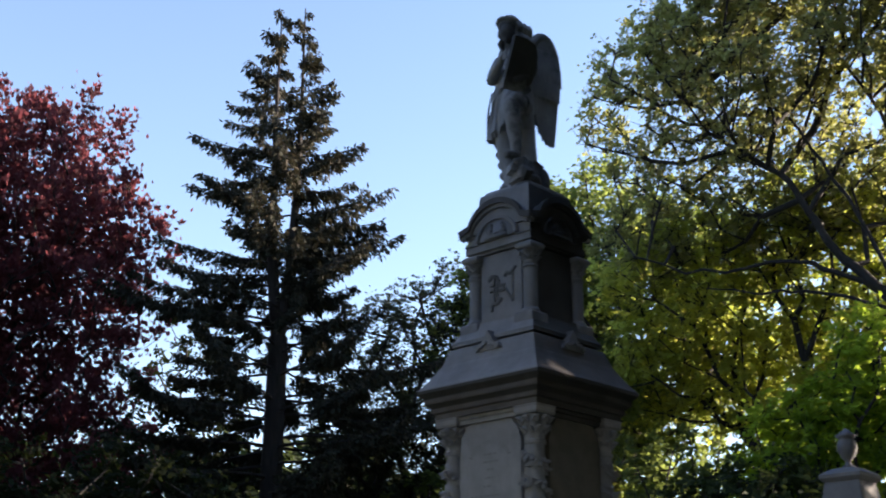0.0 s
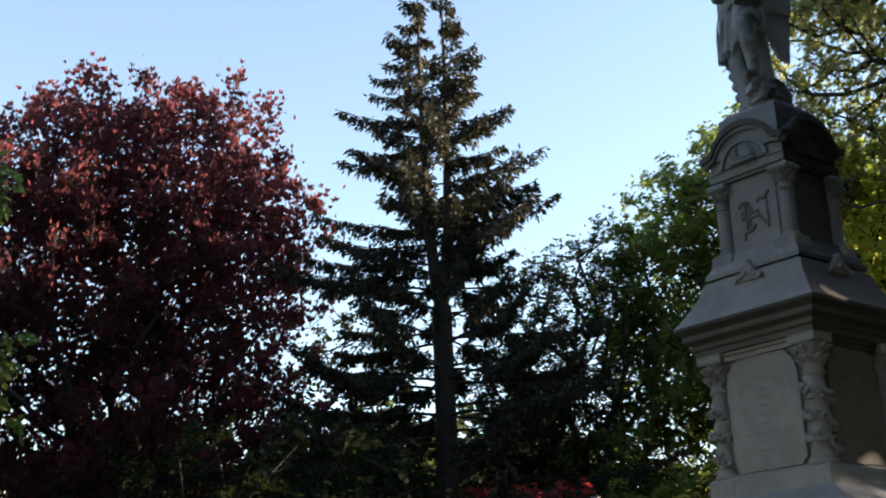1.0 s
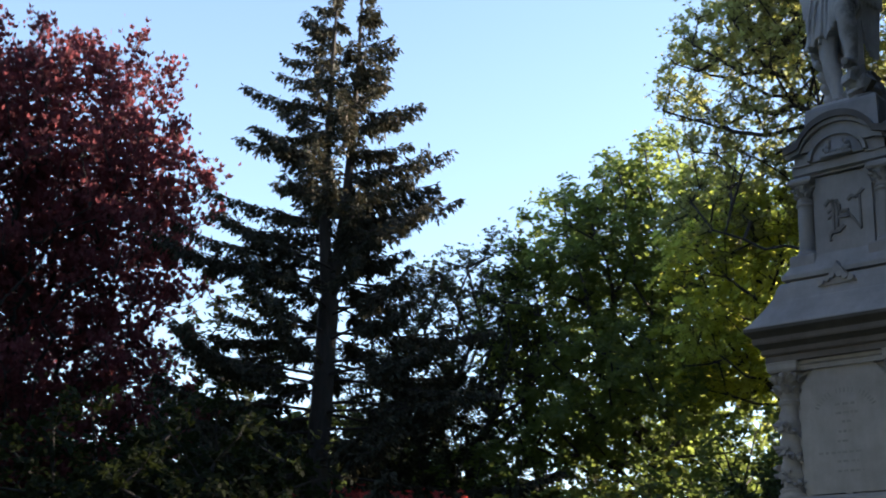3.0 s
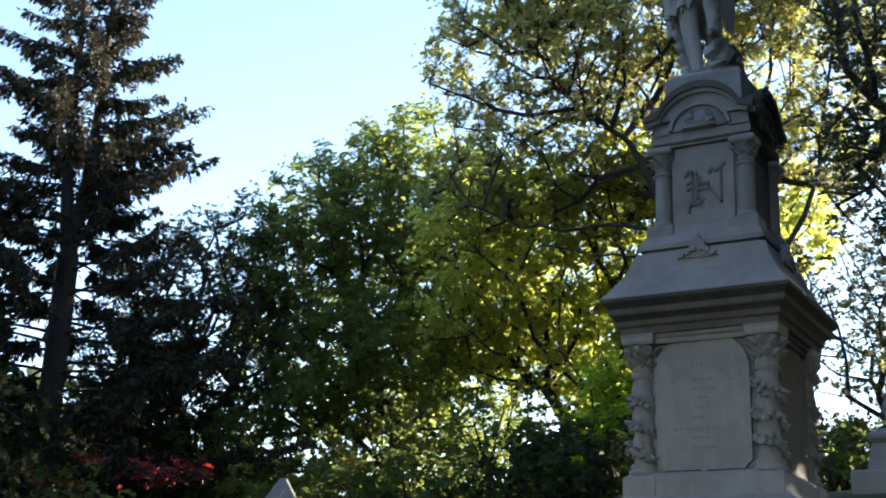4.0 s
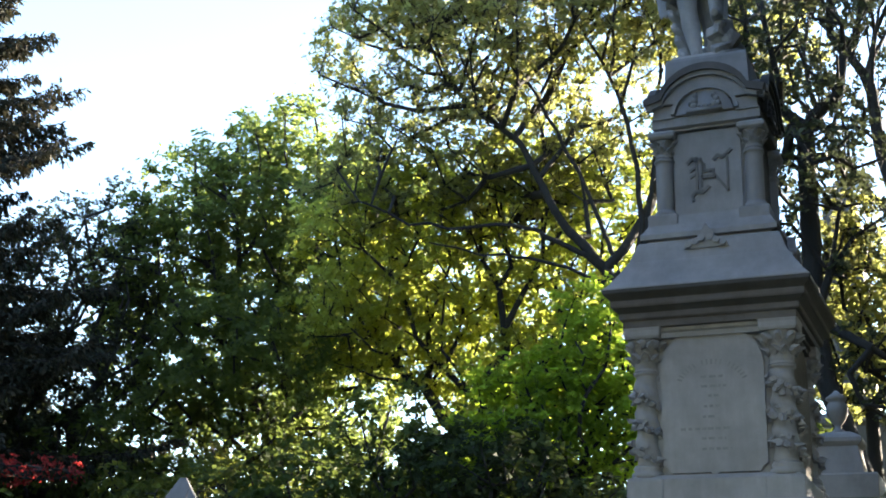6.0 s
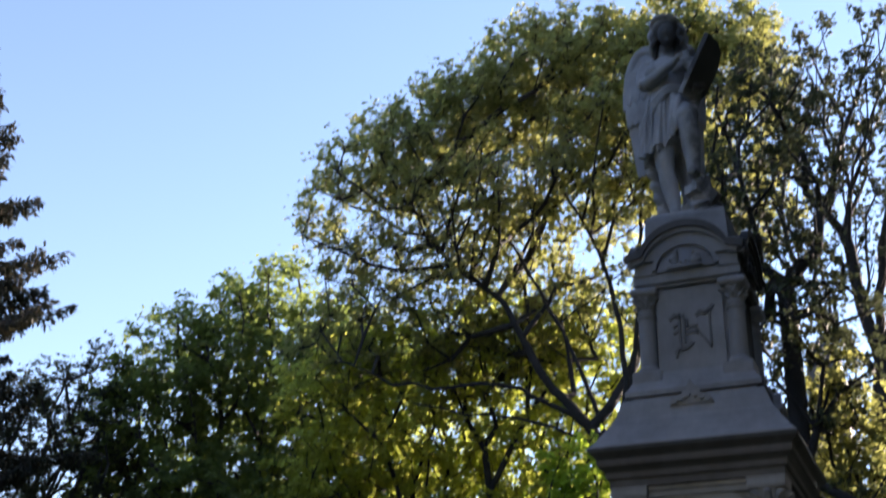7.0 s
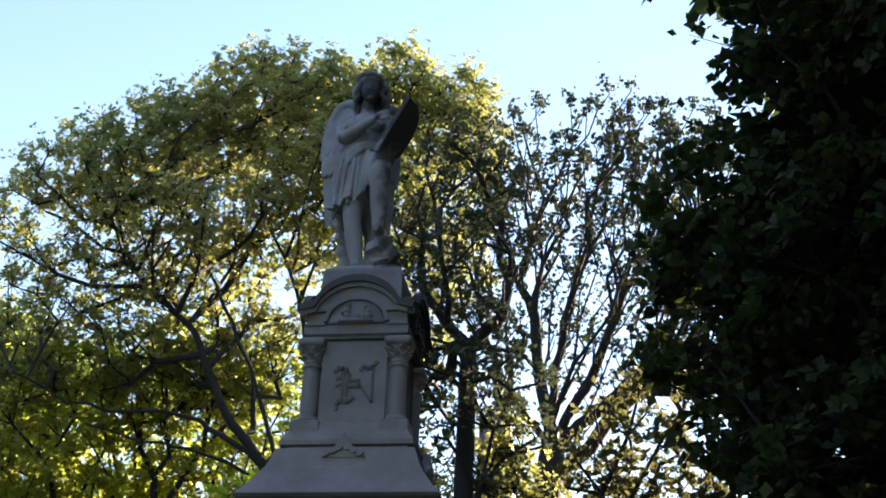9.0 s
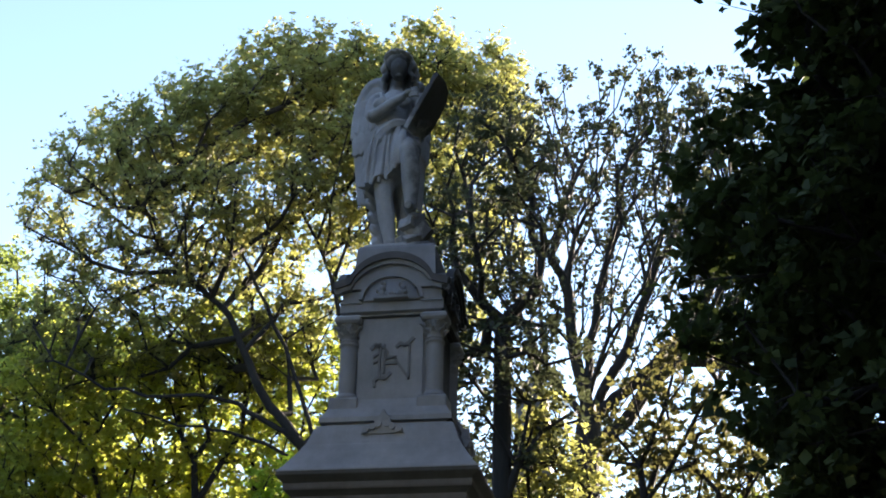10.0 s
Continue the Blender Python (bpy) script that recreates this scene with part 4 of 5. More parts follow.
def build_spruce():
    rng = np.random.default_rng(11)
    bx, by = -27.2, 18.6
    g = ground_height(bx, by)
    foot = np.array([bx, by, g - 0.3])
    tree = thing("spruce_tree", foot, "tall dark spruce with two leaders and drooping boughs", "tree")
    side = np.array([0.643, 0.766, 0.0])
    seg_a, seg_b, ra, rb = [], [], [], []
    twig = []

    def run(points, radii):
        for p, q, r, s in zip(points, points[1:], radii, radii[1:]):
            seg_a.append(p), seg_b.append(q), ra.append(r), rb.append(s)

    trunk = [np.array([bx, by, g - 0.3]), np.array([bx, by, 6.0]), np.array([bx + 0.05, by, 10.0]), np.array([bx + 0.05, by, 13.2])]
    run(trunk, [0.52, 0.42, 0.38, 0.36])
    leaders = []
    for s, top in ((-1, 25.9), (1, 26.2)):
        off = [0.16, 0.34, 0.42, 0.46, 0.44]
        zs = [14.2, 16.0, 19.0, 22.0, top]
        line = [trunk[-1]] + [np.array([bx + 0.05, by, z]) + side * s * o for o, z in zip(off, zs)]
        run(line, [0.28, 0.24, 0.20, 0.14, 0.08, 0.02])
        leaders.append(line)

    def stem(z, s):
        if z < 13.2:
            return np.array([bx + 0.03, by, z])
        line = leaders[s]
        for p, q in zip(line, line[1:]):
            if p[2] <= z <= q[2]:
                return p + (q - p) * (z - p[2]) / (q[2] - p[2])
        return line[-1]

    at, way, nor, ln, wd = [], [], [], [], []
    z, whorl = 6.6, 0.0
    east = math.atan2(side[1], side[0])
    long_boughs = [(17.6, east - 0.1, 4.2), (16.9, east + 0.15, 4.1), (20.4, east + math.pi, 3.0), (15.2, east + math.pi - 0.2, 5.6), (14.0, east + math.pi + 0.2, 6.0)]
    while z < 25.9:
        frac = max(0.0, (z - 7.4) / 18.0)
        extra = [b for b in long_boughs if z <= b[0] < z + 0.94 * (1 - 0.42 * frac)]
        base_n = 6 if z < 18 else 5
        whorl += 0.9
        for k in range(base_n + len(extra)):
            a = whorl + 2 * math.pi * k / base_n + rng.normal(0, 0.25) if k < base_n else extra[k - base_n][1]
            lean = math.cos(a) * side[0] + math.sin(a) * side[1]
            s = int(lean > 0) if rng.uniform() < 0.72 else int(lean < 0)
            reach = (7.3 * max(0.0, 1 - frac) ** 0.95 + 0.20) * rng.choice([rng.uniform(0.5, 0.8), rng.uniform(0.8, 1.06)], p=[0.35, 0.65])
            if k >= base_n:
                reach = extra[k - base_n][2]
            start = stem(z + rng.uniform(-0.3, 0.3), s)
            d = np.array([math.cos(a), math.sin(a), 0])
            droop = rng.uniform(0.14, 0.30) * (1.2 - 0.7 * frac)
            lift = 0.05 + 0.35 * frac
            m = 9
            bend = rng.normal(0, 0.10)
            cross = np.array([-d[1], d[0], 0])
            line = []
            for j in range(m + 1):
                t = j / m
                line.append(start + (d + cross * bend * t) * reach * t + np.array([0, 0, reach * (lift * t - droop * 2.0 * t * t + droop * 1.95 * t ** 3.0) + rng.normal(0, 0.015)]))
            run(line, [max(0.012, 0.06 * (1 - j / m) * (1.1 - 0.7 * frac)) for j in range(m + 1)])
            # side twigs with needles, hanging under the bough
            bare = 0.34 if z < 14 else 0.16
            count = int(reach * 15) + 6
            for j in range(count):
                t = bare + (1.02 - bare) * (j + rng.uniform(0, 1)) / count
                f = min(t, 0.999) * m
                i = int(f)
                root = line[i] + (line[i + 1] - line[i]) * (f - i)
                w = rng.choice([-1, 1])
                length = (0.16 + 0.34 * reach ** 0.5 * (1.06 - t)) * rng.uniform(0.6, 1.2)
                tw = cross * w * rng.uniform(0.1, 1.0) + d * rng.uniform(0.2, 0.9) + np.array([0, 0, rng.uniform(-1.5, 0.0)])
                tw = tw / np.linalg.norm(tw)
                twig.append((root, root + tw * length))
                c = max(5, int(length * 30))
                u = rng.uniform(0.0, 1.05, c)
                p = root + tw * (length * u)[:, None] + rng.normal(size=(c, 3)) * np.array([0.045, 0.045, 0.035])
                at.append(p)
                way.append(tw + rng.normal(size=(c, 3)) * 0.5 + np.array([0, 0, -0.25]))
                nor.append(rng.normal(size=(c, 3)) + np.array([0, 0, 0.6]))
                ln.append(rng.uniform(0.14, 0.27, c))
                wd.append(rng.uniform(0.06, 0.105, c))
        z += 0.94 * (1 - 0.42 * frac)
    # bare dead twigs on the lower trunk
    for k in range(60):
        zz = rng.uniform(3.0, 8.5)
        a = rng.uniform(0, 2 * math.pi)
        p = np.array([bx, by, zz])
        d = np.array([math.cos(a), math.sin(a), -0.35])
        l = rng.uniform(1.0, 3.6)
        run([p, p + d * l * 0.5 + np.array([0, 0, 0.15]), p + d * l + np.array([0, 0, -0.3 * l])], [0.025, 0.015, 0.006])
    a, b = np.array(seg_a), np.array(seg_b)
    v, l = tubes(a, b, np.array(ra), np.array(rb), 6)
    t0, t1 = np.array([t[0] for t in twig]), np.array([t[1] for t in twig])
    v2, l2 = tubes(t0, t1, np.full(len(t0), 0.011), np.full(len(t0), 0.004), 4)
    array_mesh("trunk", np.concatenate([v, v2]) - foot, np.concatenate([l, l2 + len(v)]), 4, BARK_SPRUCE, tree)
    v, l = blades(np.concatenate(at), np.concatenate(way), np.concatenate(nor), np.concatenate(ln), np.concatenate(wd))
    array_mesh("crown", v - foot, l, 4, NEEDLE, tree)


build_spruce()


WEST, NORTH = (5.7, -9.0), (1.9, -8.9)


def polar(eye, heading, distance, z):
    """A place: from a spot on the path, degrees from north towards east, metres away, and its height."""
    return eye[0] + distance * math.sin(radians(heading)), eye[1] + distance * math.cos(radians(heading)), z


def crown_blobs(eye, distance, rows):
    """Crown parts from rows of heading, height, radius, half height and metres nearer or farther."""
    return [(polar(eye, h, distance + far, z), (r, r, rz)) for h, z, r, rz, far in rows]


# copper beech
build_tree("copper_beech", "broad copper beech with dark red leaves and feathery top", 21, polar(WEST, -63.5, 45, 0)[:2], [polar(WEST, -63.5, 45, 3), polar(WEST, -63.4, 45, 5.5)],
           crown_blobs(WEST, 45, [(-68.0, 14.6, 5.2, 7.6, 0), (-63.0, 15.0, 5.0, 7.8, 0), (-65.2, 16.2, 4.6, 6.6, 0), (-60.2, 16.6, 3.6, 6.0, 0), (-58.6, 14.8, 3.1, 6.0, 0), (-62, 7.2, 5.8, 4.6, -1), (-72.2, 13.2, 4.6, 7.0, 1), (-58.4, 8.6, 3.0, 3.6, 0), (-66, 7.5, 5.6, 4.5, 0)]),
           1450, 0.66, 190000, 0.205, 0.108, LEAF_BEECH, BARK_OAK, 0.5, shell=0.42, upright=0.9, twigs=6, flat=0.9, rise=-0.1, gap=0.55, power=0.5, spread=1.9, tuft=5, cover=0.3)

def lines(eye, distance, rows):
    """Main limbs, from rows of heading and height."""
    return [[polar(eye, h, distance, z) for h, z in row] for row in rows]


# the great oak behind the monument
build_tree("oak_tree", "huge spreading oak with sunlit yellow-green leaves", 33, polar(NORTH, -12.6, 36, 0)[:2], [polar(NORTH, -12.8, 36, 6.0), polar(NORTH, -13.4, 36, 9.0), polar(NORTH, -15.2, 36, 11.4)],
           crown_blobs(NORTH, 36, [(-17.9, 23.9, 2.3, 2.4, 0), (-14.6, 24.2, 2.2, 2.3, 0.5), (-11.6, 24.3, 2.2, 2.4, 0), (-8.6, 23.7, 1.9, 2.3, 0), (-21.7, 22.4, 2.0, 2.2, 0), (-25.0, 20.9, 2.1, 2.1, 0), (-27.6, 19.6, 1.6, 2.1, 0),
                                   (-29.0, 17.9, 0.9, 1.6, 0), (-24.6, 17.2, 2.5, 1.5, 1), (-20.4, 18.8, 2.4, 1.6, 1), (-16.3, 19.8, 2.4, 1.8, 0), (-14.0, 21.6, 2.2, 1.8, -1), (-22.8, 19.4, 2.0, 1.4, -1), (-12.0, 20.2, 2.5, 2.0, 0), (-8.7, 19.6, 1.7, 2.2, 0), (-27.4, 15.6, 1.7, 1.2, 2),
                                   (-22.6, 15.4, 2.4, 0.9, 3), (-18.6, 16.2, 2.0, 1.0, 3), (-11.6, 16.6, 2.4, 1.6, 1), (-17.2, 16.6, 2.0, 1.4, 2)]),
           640, 0.76, 190000, 0.132, 0.088, LEAF_OAK, BARK_OAK, 0.60, shell=0.30, flat=0.55, rise=-0.12, twigs=12, wiggle=0.17, reach=0.45, gap=0.84, spread=1.0, power=0.52, cover=1.5, steep=0.3, tuft=8, limb_r=0.15, dome=0.7,
           limbs=lines(NORTH, 36, [[(-16.8, 12.8), (-18.3, 13.9), (-19.5, 15.3), (-20.6, 16.6), (-23.3, 18.0), (-25.0, 20.4)], [(-16.8, 12.6), (-19.0, 13.4), (-20.6, 13.8), (-24.6, 13.7), (-27.9, 14.4)], [(-16.4, 12.0), (-19.9, 12.8), (-22.0, 12.9), (-24.4, 13.2)],
                                   [(-14.6, 13.8), (-15.2, 17.0), (-16.4, 19.0), (-18.3, 21.4)], [(-12.4, 13.8), (-11.2, 17), (-10.4, 21.0)], [(-14.2, 14.5), (-13.6, 18.5), (-13.0, 22.5)], [(-17.6, 15.5), (-19.6, 17.9), (-21.4, 19.7), (-22.2, 21.6)]]))

# golden-green tree under the oak's boughs
build_tree("golden_maple", "spreading golden-green maple beyond the great oak", 47, polar(NORTH, -22.4, 41, 0)[:2], [polar(NORTH, -22.4, 41, 5.0), polar(NORTH, -22.2, 41, 8.0)],
           crown_blobs(NORTH, 41, [(-25.6, 14.4, 3.6, 3.2, 0), (-20.5, 15.6, 3.6, 3.2, 0), (-16.0, 15.0, 3.2, 3.2, 0), (-22.5, 10.6, 3.0, 1.7, 1), (-18.2, 10.6, 2.6, 1.7, 0), (-28.2, 12.0, 2.0, 2.0, 0), (-23.8, 12.6, 2.8, 1.6, 2), (-21.6, 12.8, 2.8, 1.9, 0), (-18.4, 12.6, 2.4, 1.9, 0), (-25.6, 11.6, 2.6, 1.8, 1), (-20.4, 9.4, 2.6, 1.5, 1)]),
           520, 0.80, 92000, 0.172, 0.113, LEAF_GOLD, BARK_OAK, 0.34, shell=0.42, flat=0.45, rise=-0.12, twigs=8, wiggle=0.13, reach=0.45, gap=0.85, spread=1.0, power=0.48, tuft=8)

# round green maple beyond the oak
build_tree("maple_tree", "round green maple in front of the sky", 34, polar(NORTH, -31.5, 46, 0)[:2], [polar(NORTH, -31.5, 46, 6.0), polar(NORTH, -31.5, 46, 8.0)],
           crown_blobs(NORTH, 46, [(-34.6, 15.4, 3.2, 4.8, 0), (-31.0, 16.6, 3.4, 5.0, 0), (-27.5, 15.0, 3.6, 5.0, 0), (-31.5, 10.2, 5.0, 3.8, -1), (-37.0, 13.0, 2.2, 3.4, 0)]),
           380, 0.95, 105000, 0.19, 0.135, LEAF_MAPLE, BARK_GREY, 0.42, shell=0.4, flat=0.6, twigs=8, gap=1.0, dome=0.4)

# thin grey-leaved tree with many stems
build_tree("thin_tree", "thin multi-stemmed tree with sparse small grey-green leaves", 35, polar(NORTH, -40.5, 46, 0)[:2], [polar(NORTH, -40.5, 46, 3.0)],
           crown_blobs(NORTH, 46, [(-41.8, 11.6, 2.6, 5.0, 0), (-38.8, 12.4, 2.2, 5.2, 0), (-40.6, 7.4, 3.4, 3.8, 0), (-44.2, 9.0, 2.0, 3.6, 0)]),
           320, 0.85, 78000, 0.14, 0.08, LEAF_GREY, BARK_GREY, 0.35, shell=0.45, upright=0.3, rise=-0.3, twigs=6, gap=0.8)

# tall open tree, upswept limbs with few young leaves
build_tree("open_elm", "tall open tree with upswept limbs and few young leaves", 36, polar(NORTH, -3.6, 34, 0)[:2], [polar(NORTH, -3.6, 34, 8.0), polar(NORTH, -3.5, 34, 11.5), polar(NORTH, -3.2, 34, 12.8)],
           crown_blobs(NORTH, 34, [(-4.6, 19.6, 1.9, 4.4, 0), (-0.5, 20.0, 2.6, 4.2, 0), (3.2, 19.4, 2.6, 4.4, 0), (-6.0, 16.0, 1.2, 2.4, 0), (4.5, 16.0, 2.2, 2.6, 0), (3.0, 15.0, 1.6, 1.4, 0), (-1.2, 15.0, 1.4, 2.0, 0), (1.4, 16.0, 1.8, 2.2, 0)]),
           560, 0.52, 52000, 0.115, 0.07, LEAF_GREY, BARK_OAK, 0.40, shell=0.33, upright=0.8, rise=-0.10, twigs=4, reach=0.5, power=0.50, gap=0.50, steep=2.5, cover=1.5, tuft=6,
           limbs=lines(NORTH, 34, [[(-4.4, 13.6), (-5.6, 14.8), (-6.4, 16)], [(-3.8, 14.8), (-4.2, 17)], [(-3.2, 14.4), (-2.6, 16.5)],
                                   [(-2.6, 13.6), (-1.4, 14.8), (-0.2, 16.5)], [(-2.0, 13.4), (0.4, 14.6), (2.6, 16.4)]]))

# slim tree with a bent trunk in front of it
build_tree("slim_tree", "slim tree with a bent dark trunk and thin foliage", 37, polar(NORTH, -5.5, 25, 0)[:2], [polar(NORTH, -5.6, 25, 4.8), polar(NORTH, -7.0, 25, 6.8), polar(NORTH, -7.3, 25, 8.0), polar(NORTH, -7.2, 25, 12.0)],
           crown_blobs(NORTH, 25, [(-7.4, 14.6, 1.5, 2.8, 0), (-6.0, 10.6, 1.3, 2.2, 0), (-9.0, 11.6, 1.0, 2.4, 0), (-3.8, 6.6, 1.2, 0.9, 0)]),
           130, 0.6, 11000, 0.14, 0.08, LEAF_GREY, BARK_OAK, 0.20, shell=0.5, upright=0.3, rise=-0.3, power=0.42, gap=0.6)

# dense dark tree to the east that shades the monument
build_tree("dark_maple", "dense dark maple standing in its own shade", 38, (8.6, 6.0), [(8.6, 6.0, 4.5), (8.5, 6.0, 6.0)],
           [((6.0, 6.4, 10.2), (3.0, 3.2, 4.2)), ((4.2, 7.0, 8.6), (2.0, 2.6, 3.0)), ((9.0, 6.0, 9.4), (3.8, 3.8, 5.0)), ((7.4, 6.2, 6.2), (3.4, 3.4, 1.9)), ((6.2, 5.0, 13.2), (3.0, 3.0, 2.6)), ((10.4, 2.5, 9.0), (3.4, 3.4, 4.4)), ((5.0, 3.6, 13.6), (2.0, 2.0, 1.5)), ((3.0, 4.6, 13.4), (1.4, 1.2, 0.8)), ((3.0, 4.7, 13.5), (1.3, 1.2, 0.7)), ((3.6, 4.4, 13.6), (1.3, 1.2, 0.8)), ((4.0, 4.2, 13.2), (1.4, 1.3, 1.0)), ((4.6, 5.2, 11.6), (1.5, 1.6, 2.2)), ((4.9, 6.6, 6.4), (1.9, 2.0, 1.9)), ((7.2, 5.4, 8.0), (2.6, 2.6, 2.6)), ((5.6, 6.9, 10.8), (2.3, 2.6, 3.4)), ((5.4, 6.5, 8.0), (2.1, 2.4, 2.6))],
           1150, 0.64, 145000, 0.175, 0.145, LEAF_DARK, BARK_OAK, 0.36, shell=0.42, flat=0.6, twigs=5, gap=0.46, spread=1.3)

# open tree behind the monument, under the oak
build_tree("ash_tree", "slender tree with open grey-green foliage under the oak", 45, polar(NORTH, -9.6, 40, 0)[:2], [polar(NORTH, -9.6, 40, 6.0), polar(NORTH, -9.5, 40, 8.5)],
           crown_blobs(NORTH, 40, [(-10.6, 12.0, 2.4, 3.4, 0), (-8.0, 12.6, 2.2, 3.4, 0), (-10.0, 8.2, 2.6, 2.4, 0), (-7.0, 8.6, 1.8, 2.2, 0)]),
           150, 0.7, 13000, 0.15, 0.095, LEAF_GREY, BARK_OAK, 0.22, shell=0.45, upright=0.3, gap=0.7, power=0.5)
build_tree("ash_tree", "slender tree with open grey-green foliage beyond the graves", 46, polar(NORTH, 1.2, 44, 0)[:2], [polar(NORTH, 1.2, 44, 6.0), polar(NORTH, 1.2, 44, 8.5)],
           crown_blobs(NORTH, 44, [(-1.2, 12.6, 2.2, 3.6, 0), (2.2, 13.2, 2.2, 3.8, 0), (0.4, 9.0, 3.4, 2.6, 0), (4.4, 10.0, 2.0, 3.0, 0)]),
           220, 0.7, 15000, 0.15, 0.09, LEAF_GREY, BARK_OAK, 0.22, shell=0.45, upright=0.4, gap=0.7, power=0.5)

# thin stems against the bright sky
build_tree("sapling", "thin sapling with few leaves against the sky", 42, polar(NORTH, 0.2, 23, 0)[:2], [polar(NORTH, 0.2, 23, 5.2)],
           crown_blobs(NORTH, 23, [(-0.8, 8.6, 0.8, 1.5, 0), (1.6, 8.8, 0.9, 1.6, 0), (3.6, 8.0, 0.8, 1.6, 0)]),
           60, 0.5, 4500, 0.15, 0.09, LEAF_ELM, BARK_OAK, 0.11, shell=0.5, upright=0.5, rise=-0.2, reach=0.6)

# small fresh green tree under the oak
build_tree("young_maple", "small bright green tree under the oak", 39, polar(NORTH, -19.0, 34, 0)[:2], [polar(NORTH, -19, 34, 5.5)],
           crown_blobs(NORTH, 34, [(-17.0, 8.8, 1.3, 2.4, 0), (-18.8, 7.6, 1.5, 1.9, 0), (-15.6, 7.8, 1.3, 1.8, 0), (-20.6, 7.2, 1.4, 1.7, 0), (-22.0, 6.2, 1.2, 1.5, 0)]),
           190, 0.7, 32000, 0.155, 0.108, LEAF_BRIGHT, BARK_OAK, 0.2, shell=0.4)

# tree at the west edge
build_tree("lime_tree", "green tree beside the copper beech", 40, polar(WEST, -72.5, 31, 0)[:2], [polar(WEST, -72.5, 31, 4.0)],
           crown_blobs(WEST, 31, [(-73.2, 13.4, 1.7, 1.6, 0), (-71.9, 8.2, 1.5, 2.0, 0), (-76.5, 11.0, 3.4, 4.0, 0), (-72.0, 4.4, 1.2, 1.2, 0)]),
           130, 0.9, 17000, 0.24, 0.17, LEAF_MAPLE, BARK_GREY, 0.35, shell=0.4)

# red-leaved small maple
build_tree("red_maple", "small red-leaved maple below the spruce", 41, (-23.2, 17.0), [(-23.2, 17.0, 4.8)],
           [((-21.8, 18.2, 6.0), (1.5, 1.5, 0.16)), ((-24.4, 15.8, 5.6), (1.2, 1.2, 0.2)), ((-23.3, 17.0, 6.0), (0.9, 0.9, 0.3))],
           60, 0.40, 1700, 0.13, 0.07, LEAF_RED, BARK_GREY, 0.1, shell=0.5, flat=0.3, twigs=5)

# yellow-green small tree before the obelisk
build_tree("young_maple", "small yellow-green tree before the obelisk", 43, polar(NORTH, -5.2, 26, 0)[:2], [polar(NORTH, -5.2, 26, 6.5)],
           crown_blobs(NORTH, 26, [(-5.6, 9.2, 0.9, 1.5, 0), (-4.4, 8.2, 1.0, 1.6, 0), (-6.2, 7.2, 0.9, 1.4, 0)]),
           80, 0.45, 9000, 0.13, 0.085, LEAF_OAK, BARK_OAK, 0.12, shell=0.45)

# coarse trees, mostly unseen, added to cut the light behind and beside the path
shade = build_tree("shade_tree", "leafy tree beside the cemetery path", 44, (2.0, -24.0), [(2.0, -24.0, 4.0), (2.0, -24.0, 6.0)],
                   [((2.0, -24.0, 11.0), (5.5, 5.5, 6.0)), ((0.0, -22.5, 16.5), (4.0, 4.0, 4.0)), ((4.5, -25.0, 8.0), (4.0, 4.0, 3.5))],
                   150, 1.6, 4500, 1.15, 0.9, LEAF_DARK, BARK_GREY, 0.4, shell=0.4, twigs=4, group="trees along the path")
for x, y, turn in ((16, -20, 280), (-13, -24, 200), (-27, -19, 60), (11.4, -2.2, 90), (12.6, -8.6, 150), (16.5, 3.5, 250), (13.5, -5.4, 200), (17.0, -2.0, 100), (-33, -7, 110), (-43, -1, 230), (-24, -11, 0), (14.5, 15.5, 20), (10.8, 13.0, 75), (12.6, 9.0, 310)):
    copy_thing(shade, pose(x, y, ground_height(x, y) - 0.3, 0, 0, turn))


# far belt of trees round the hill
far_tree = build_tree("far_tree", "distant dark green tree beyond the graves", 48, polar(NORTH, -48, 62, 0)[:2], [polar(NORTH, -48, 62, 5.0)],
                      crown_blobs(NORTH, 62, [(-48, 9.0, 4.2, 4.2, 0), (-45.6, 7.6, 3.0, 3.4, 0), (-50.6, 7.4, 3.2, 3.4, 0)]),
                      90, 1.1, 2800, 0.80, 0.56, LEAF_DARK, BARK_GREY, 0.3, shell=0.4, flat=0.6, group="far belt of trees")
for k, heading in enumerate((-74, -70, -66, -62, -58, -54, -50, -44.5, -40.5, -36, -32.5, -28.5, -24, -20, -15.5, -11, -4, 2)):
    x, y, _ = polar(NORTH, heading, 60 + 5 * (k % 3), 0)
    copy_thing(far_tree, pose(x, y, ground_height(x, y) - 0.3, 0, 0, 47 * k) @ Matrix.Scale((0.85 if heading < -42 or -26 < heading < -14 else 0.50) + 0.06 * (k % 4), 4))

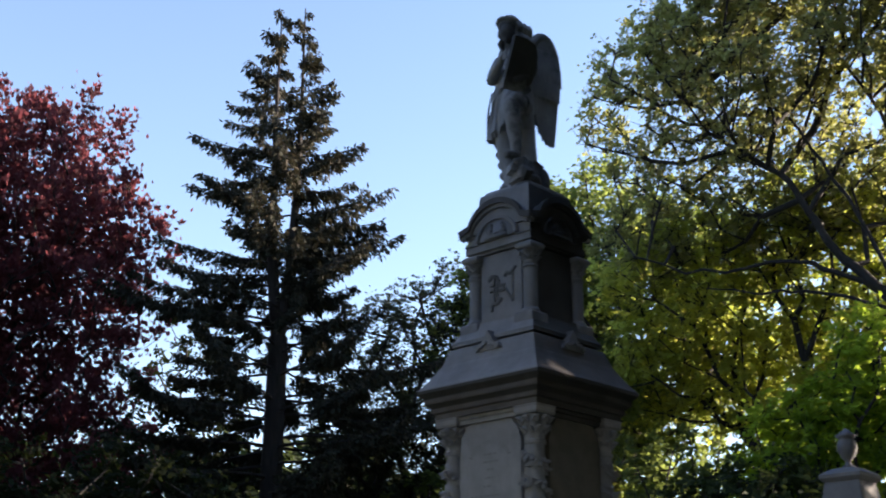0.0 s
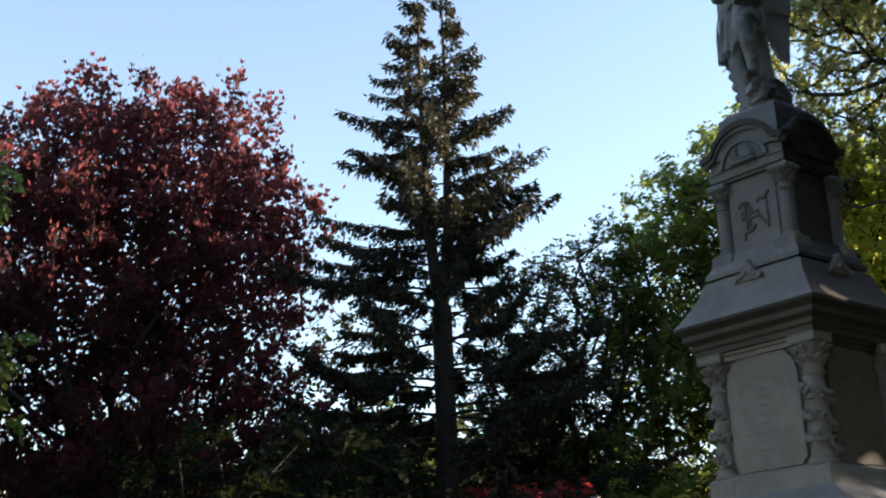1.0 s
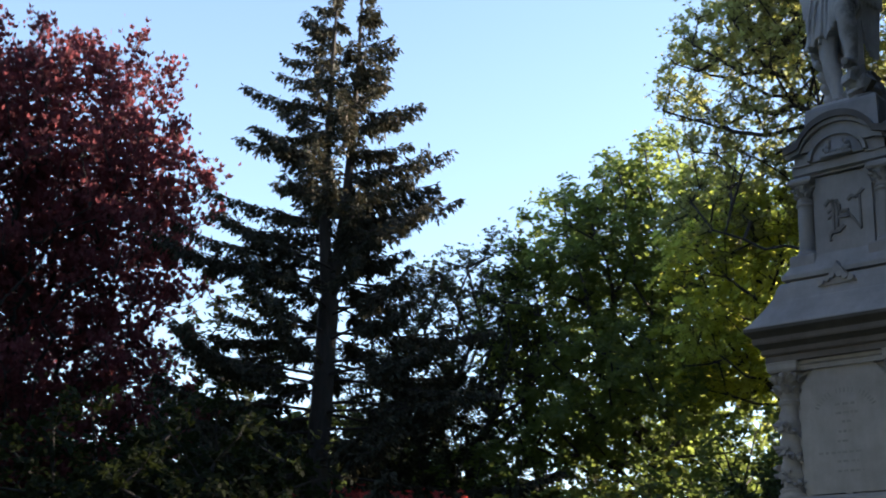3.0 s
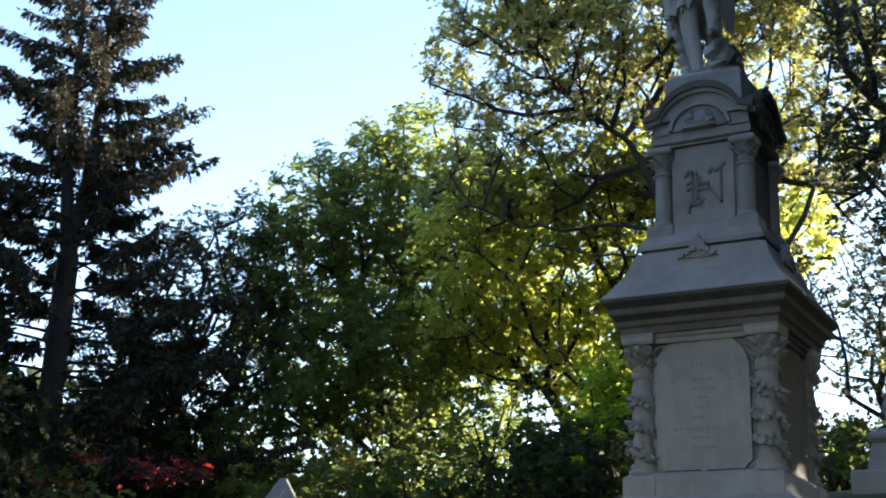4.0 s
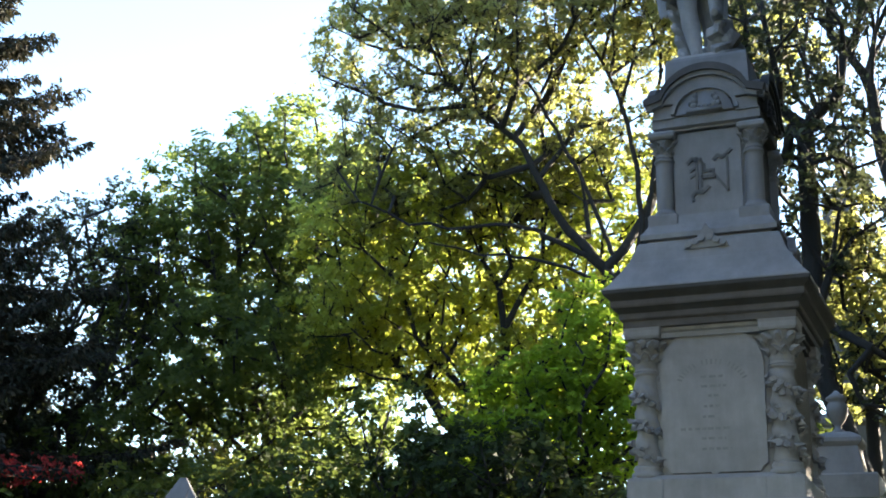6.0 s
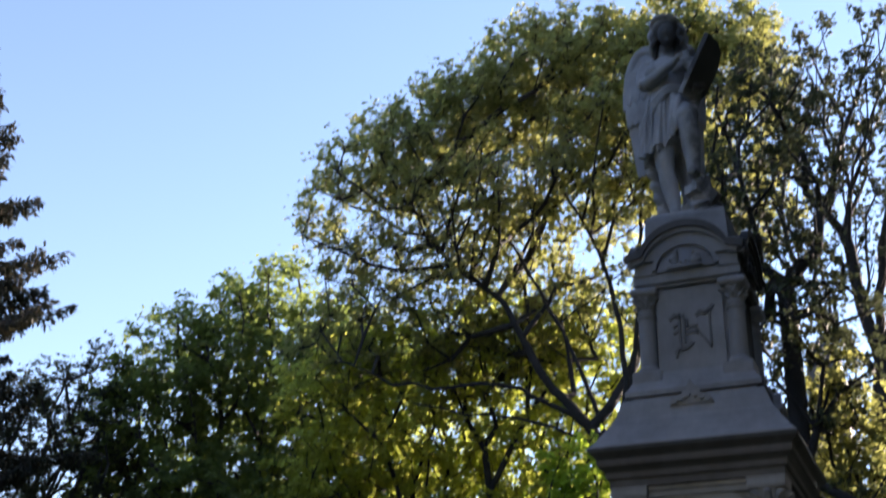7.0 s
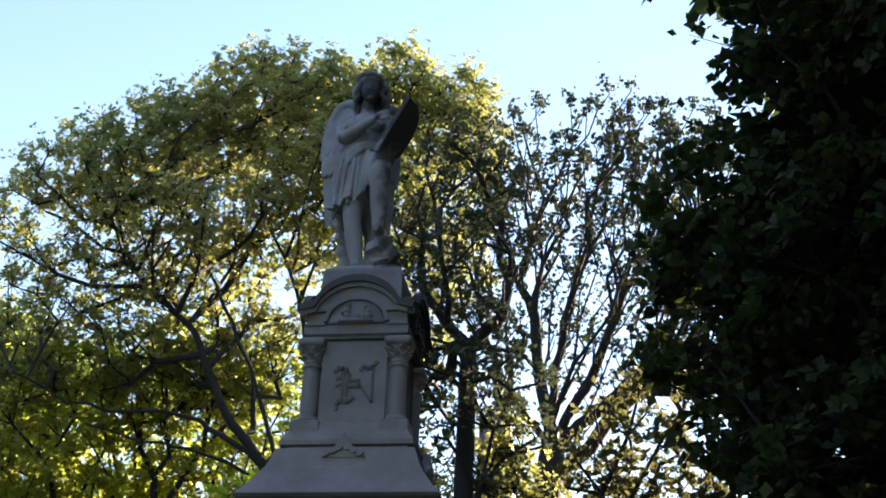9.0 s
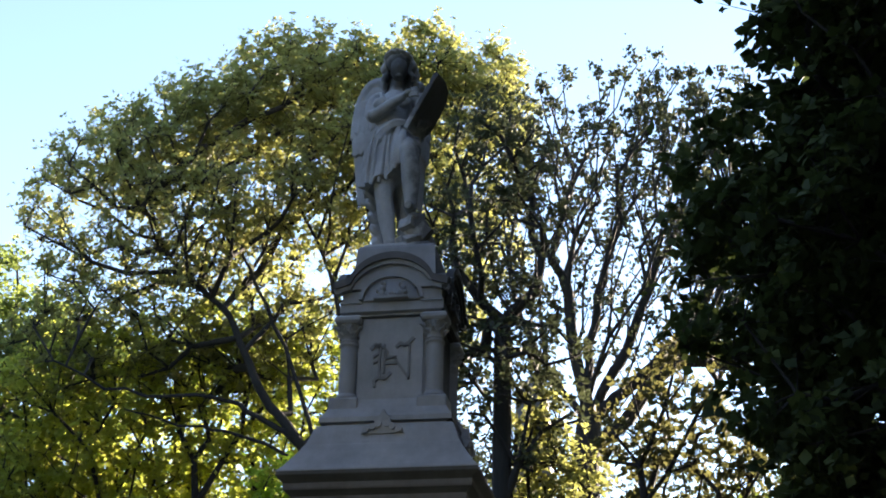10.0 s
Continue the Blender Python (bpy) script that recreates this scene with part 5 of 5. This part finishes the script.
# understorey: dark evergreens and lower sunlit saplings
UNDER = [
    (-17.5, 7.0, 2.8, 2.7, LEAF_SHADE, 16000, "dark evergreen in the shade of taller trees"),
    (-20.8, 6.6, 2.9, 3.0, LEAF_SHADE, 16000, "dark evergreen in the shade of taller trees"),
    (-24.6, 11.0, 2.8, 3.2, LEAF_SHADE, 14000, "dark evergreen in the shade of taller trees"),
    (-27.8, 8.0, 3.2, 3.2, LEAF_SHADE, 14000, "dark evergreen in the shade of taller trees"),
    (-28.5, 14.0, 3.0, 3.6, LEAF_SHADE, 13000, "dark evergreen in the shade of taller trees"),
    (-16.4, 8.8, 1.5, 1.6, LEAF_YOUNG, 5000, "yellow-green sapling catching the sun"),
    (-18.5, 19.6, 2.4, 2.3, LEAF_YOUNG, 8000, "yellow-green sapling catching the sun"),
    (-15.0, 19.0, 2.2, 2.2, LEAF_GREEN, 9000, "leafy green sapling by the graves"),
    (-23.4, 24.4, 2.6, 3.0, LEAF_GREEN, 11000, "leafy green sapling by the graves"),
    (-19.6, 26.0, 3.0, 3.2, LEAF_YOUNG, 10000, "leafy green sapling by the graves"),
    (-13.4, 22.6, 2.0, 2.0, LEAF_GREEN, 7000, "yellow-green sapling catching the sun"),
    (-14.4, 28.6, 3.0, 3.8, LEAF_GREEN, 10000, "leafy green sapling by the graves"),
    (-2.9, 17.0, 2.0, 1.3, LEAF_GREEN, 9000, "leafy green sapling by the graves"),
    (*polar(NORTH, -25.0, 33, 0)[:2], 2.4, 3.2, LEAF_GREEN, 9000, "leafy green sapling by the graves"),
    (*polar(NORTH, -19.4, 32, 0)[:2], 2.2, 2.5, LEAF_DARK, 11000, "leafy green sapling by the graves"),
    (*polar(NORTH, -22.6, 31, 0)[:2], 2.6, 2.7, LEAF_DARK, 13000, "leafy green sapling by the graves"),
    (*polar(NORTH, -28.0, 36, 0)[:2], 2.4, 2.8, LEAF_GREEN, 11000, "leafy green sapling by the graves"),
    # next four added to keep the sun off the lower copper beech
    (-33.0, 20.0, 3.6, 7.2, LEAF_SHADE, 15000, "dark evergreen in the shade of taller trees"),
    (-37.5, 21.0, 3.8, 7.8, LEAF_SHADE, 16000, "dark evergreen in the shade of taller trees"),
    (-42.0, 17.0, 3.8, 7.8, LEAF_SHADE, 13000, "dark evergreen in the shade of taller trees"),
    (-29.0, 25.0, 3.4, 5.8, LEAF_SHADE, 13000, "dark evergreen in the shade of taller trees"),
    (-8.7, 5.6, 0.9, 0.9, LEAF_YOUNG, 2500, "yellow-green sapling catching the sun"),
    # next three are unseen, added to darken the monument's east side
    (7.6, 1.2, 2.5, 2.9, LEAF_SHADE, 12000, "dark evergreen beside the cemetery path"),
    (8.9, -2.8, 2.4, 2.8, LEAF_SHADE, 12000, "dark evergreen beside the cemetery path"),
    (11.0, -8.0, 2.2, 2.4, LEAF_SHADE, 8000, "dark evergreen beside the cemetery path"),
    (*polar(NORTH, -38.4, 43, 0)[:2], 3.2, 3.8, LEAF_GREEN, 14000, "leafy green sapling by the graves"),
    (*polar(NORTH, -35.2, 46, 0)[:2], 3.2, 3.8, LEAF_GREEN, 14000, "leafy green sapling by the graves"),
    (8.6, 11.4, 3.0, 5.6, LEAF_DARK, 15000, "dark evergreen in the shade of taller trees"),
    (10.2, 14.0, 3.4, 6.4, LEAF_DARK, 15000, "dark evergreen in the shade of taller trees"),
    (2.6, 19.5, 1.6, 2.2, LEAF_DARK, 7000, "dark evergreen in the shade of taller trees"),
    # low sapling added out of view to keep the sun off the urn
    (3.7, 13.2, 1.3, 2.0, LEAF_GREEN, 7000, "leafy green sapling by the graves"),
    # added mostly out of view to keep the sun off the pedestal
    (4.7, 9.8, 1.5, 1.9, LEAF_DARK, 7000, "dark evergreen in the shade of taller trees"),
    (5.4, 12.6, 2.3, 4.2, LEAF_DARK, 19000, "dark evergreen in the shade of taller trees"),
]
for k, (x, y, r, h, mat, count, label) in enumerate(UNDER):
    g = ground_height(x, y)
    blade = min(0.21, max(0.12, 0.0058 * math.hypot(x - 3, y + 9)))
    build_tree("understorey_tree", label, 60 + k, (x, y), [(x, y, g + h * 0.35)],
               [((x, y, g + h * 0.95), (r, r, h * 0.85)), ((x + r * 0.4, y - r * 0.3, g + h * 0.6), (r * 0.8, r * 0.8, h * 0.55))],
               75, 0.65, int(count * 0.52), blade * 1.06, blade * 0.68, mat, BARK_GREY, 0.14, shell=0.45, group="understorey trees")
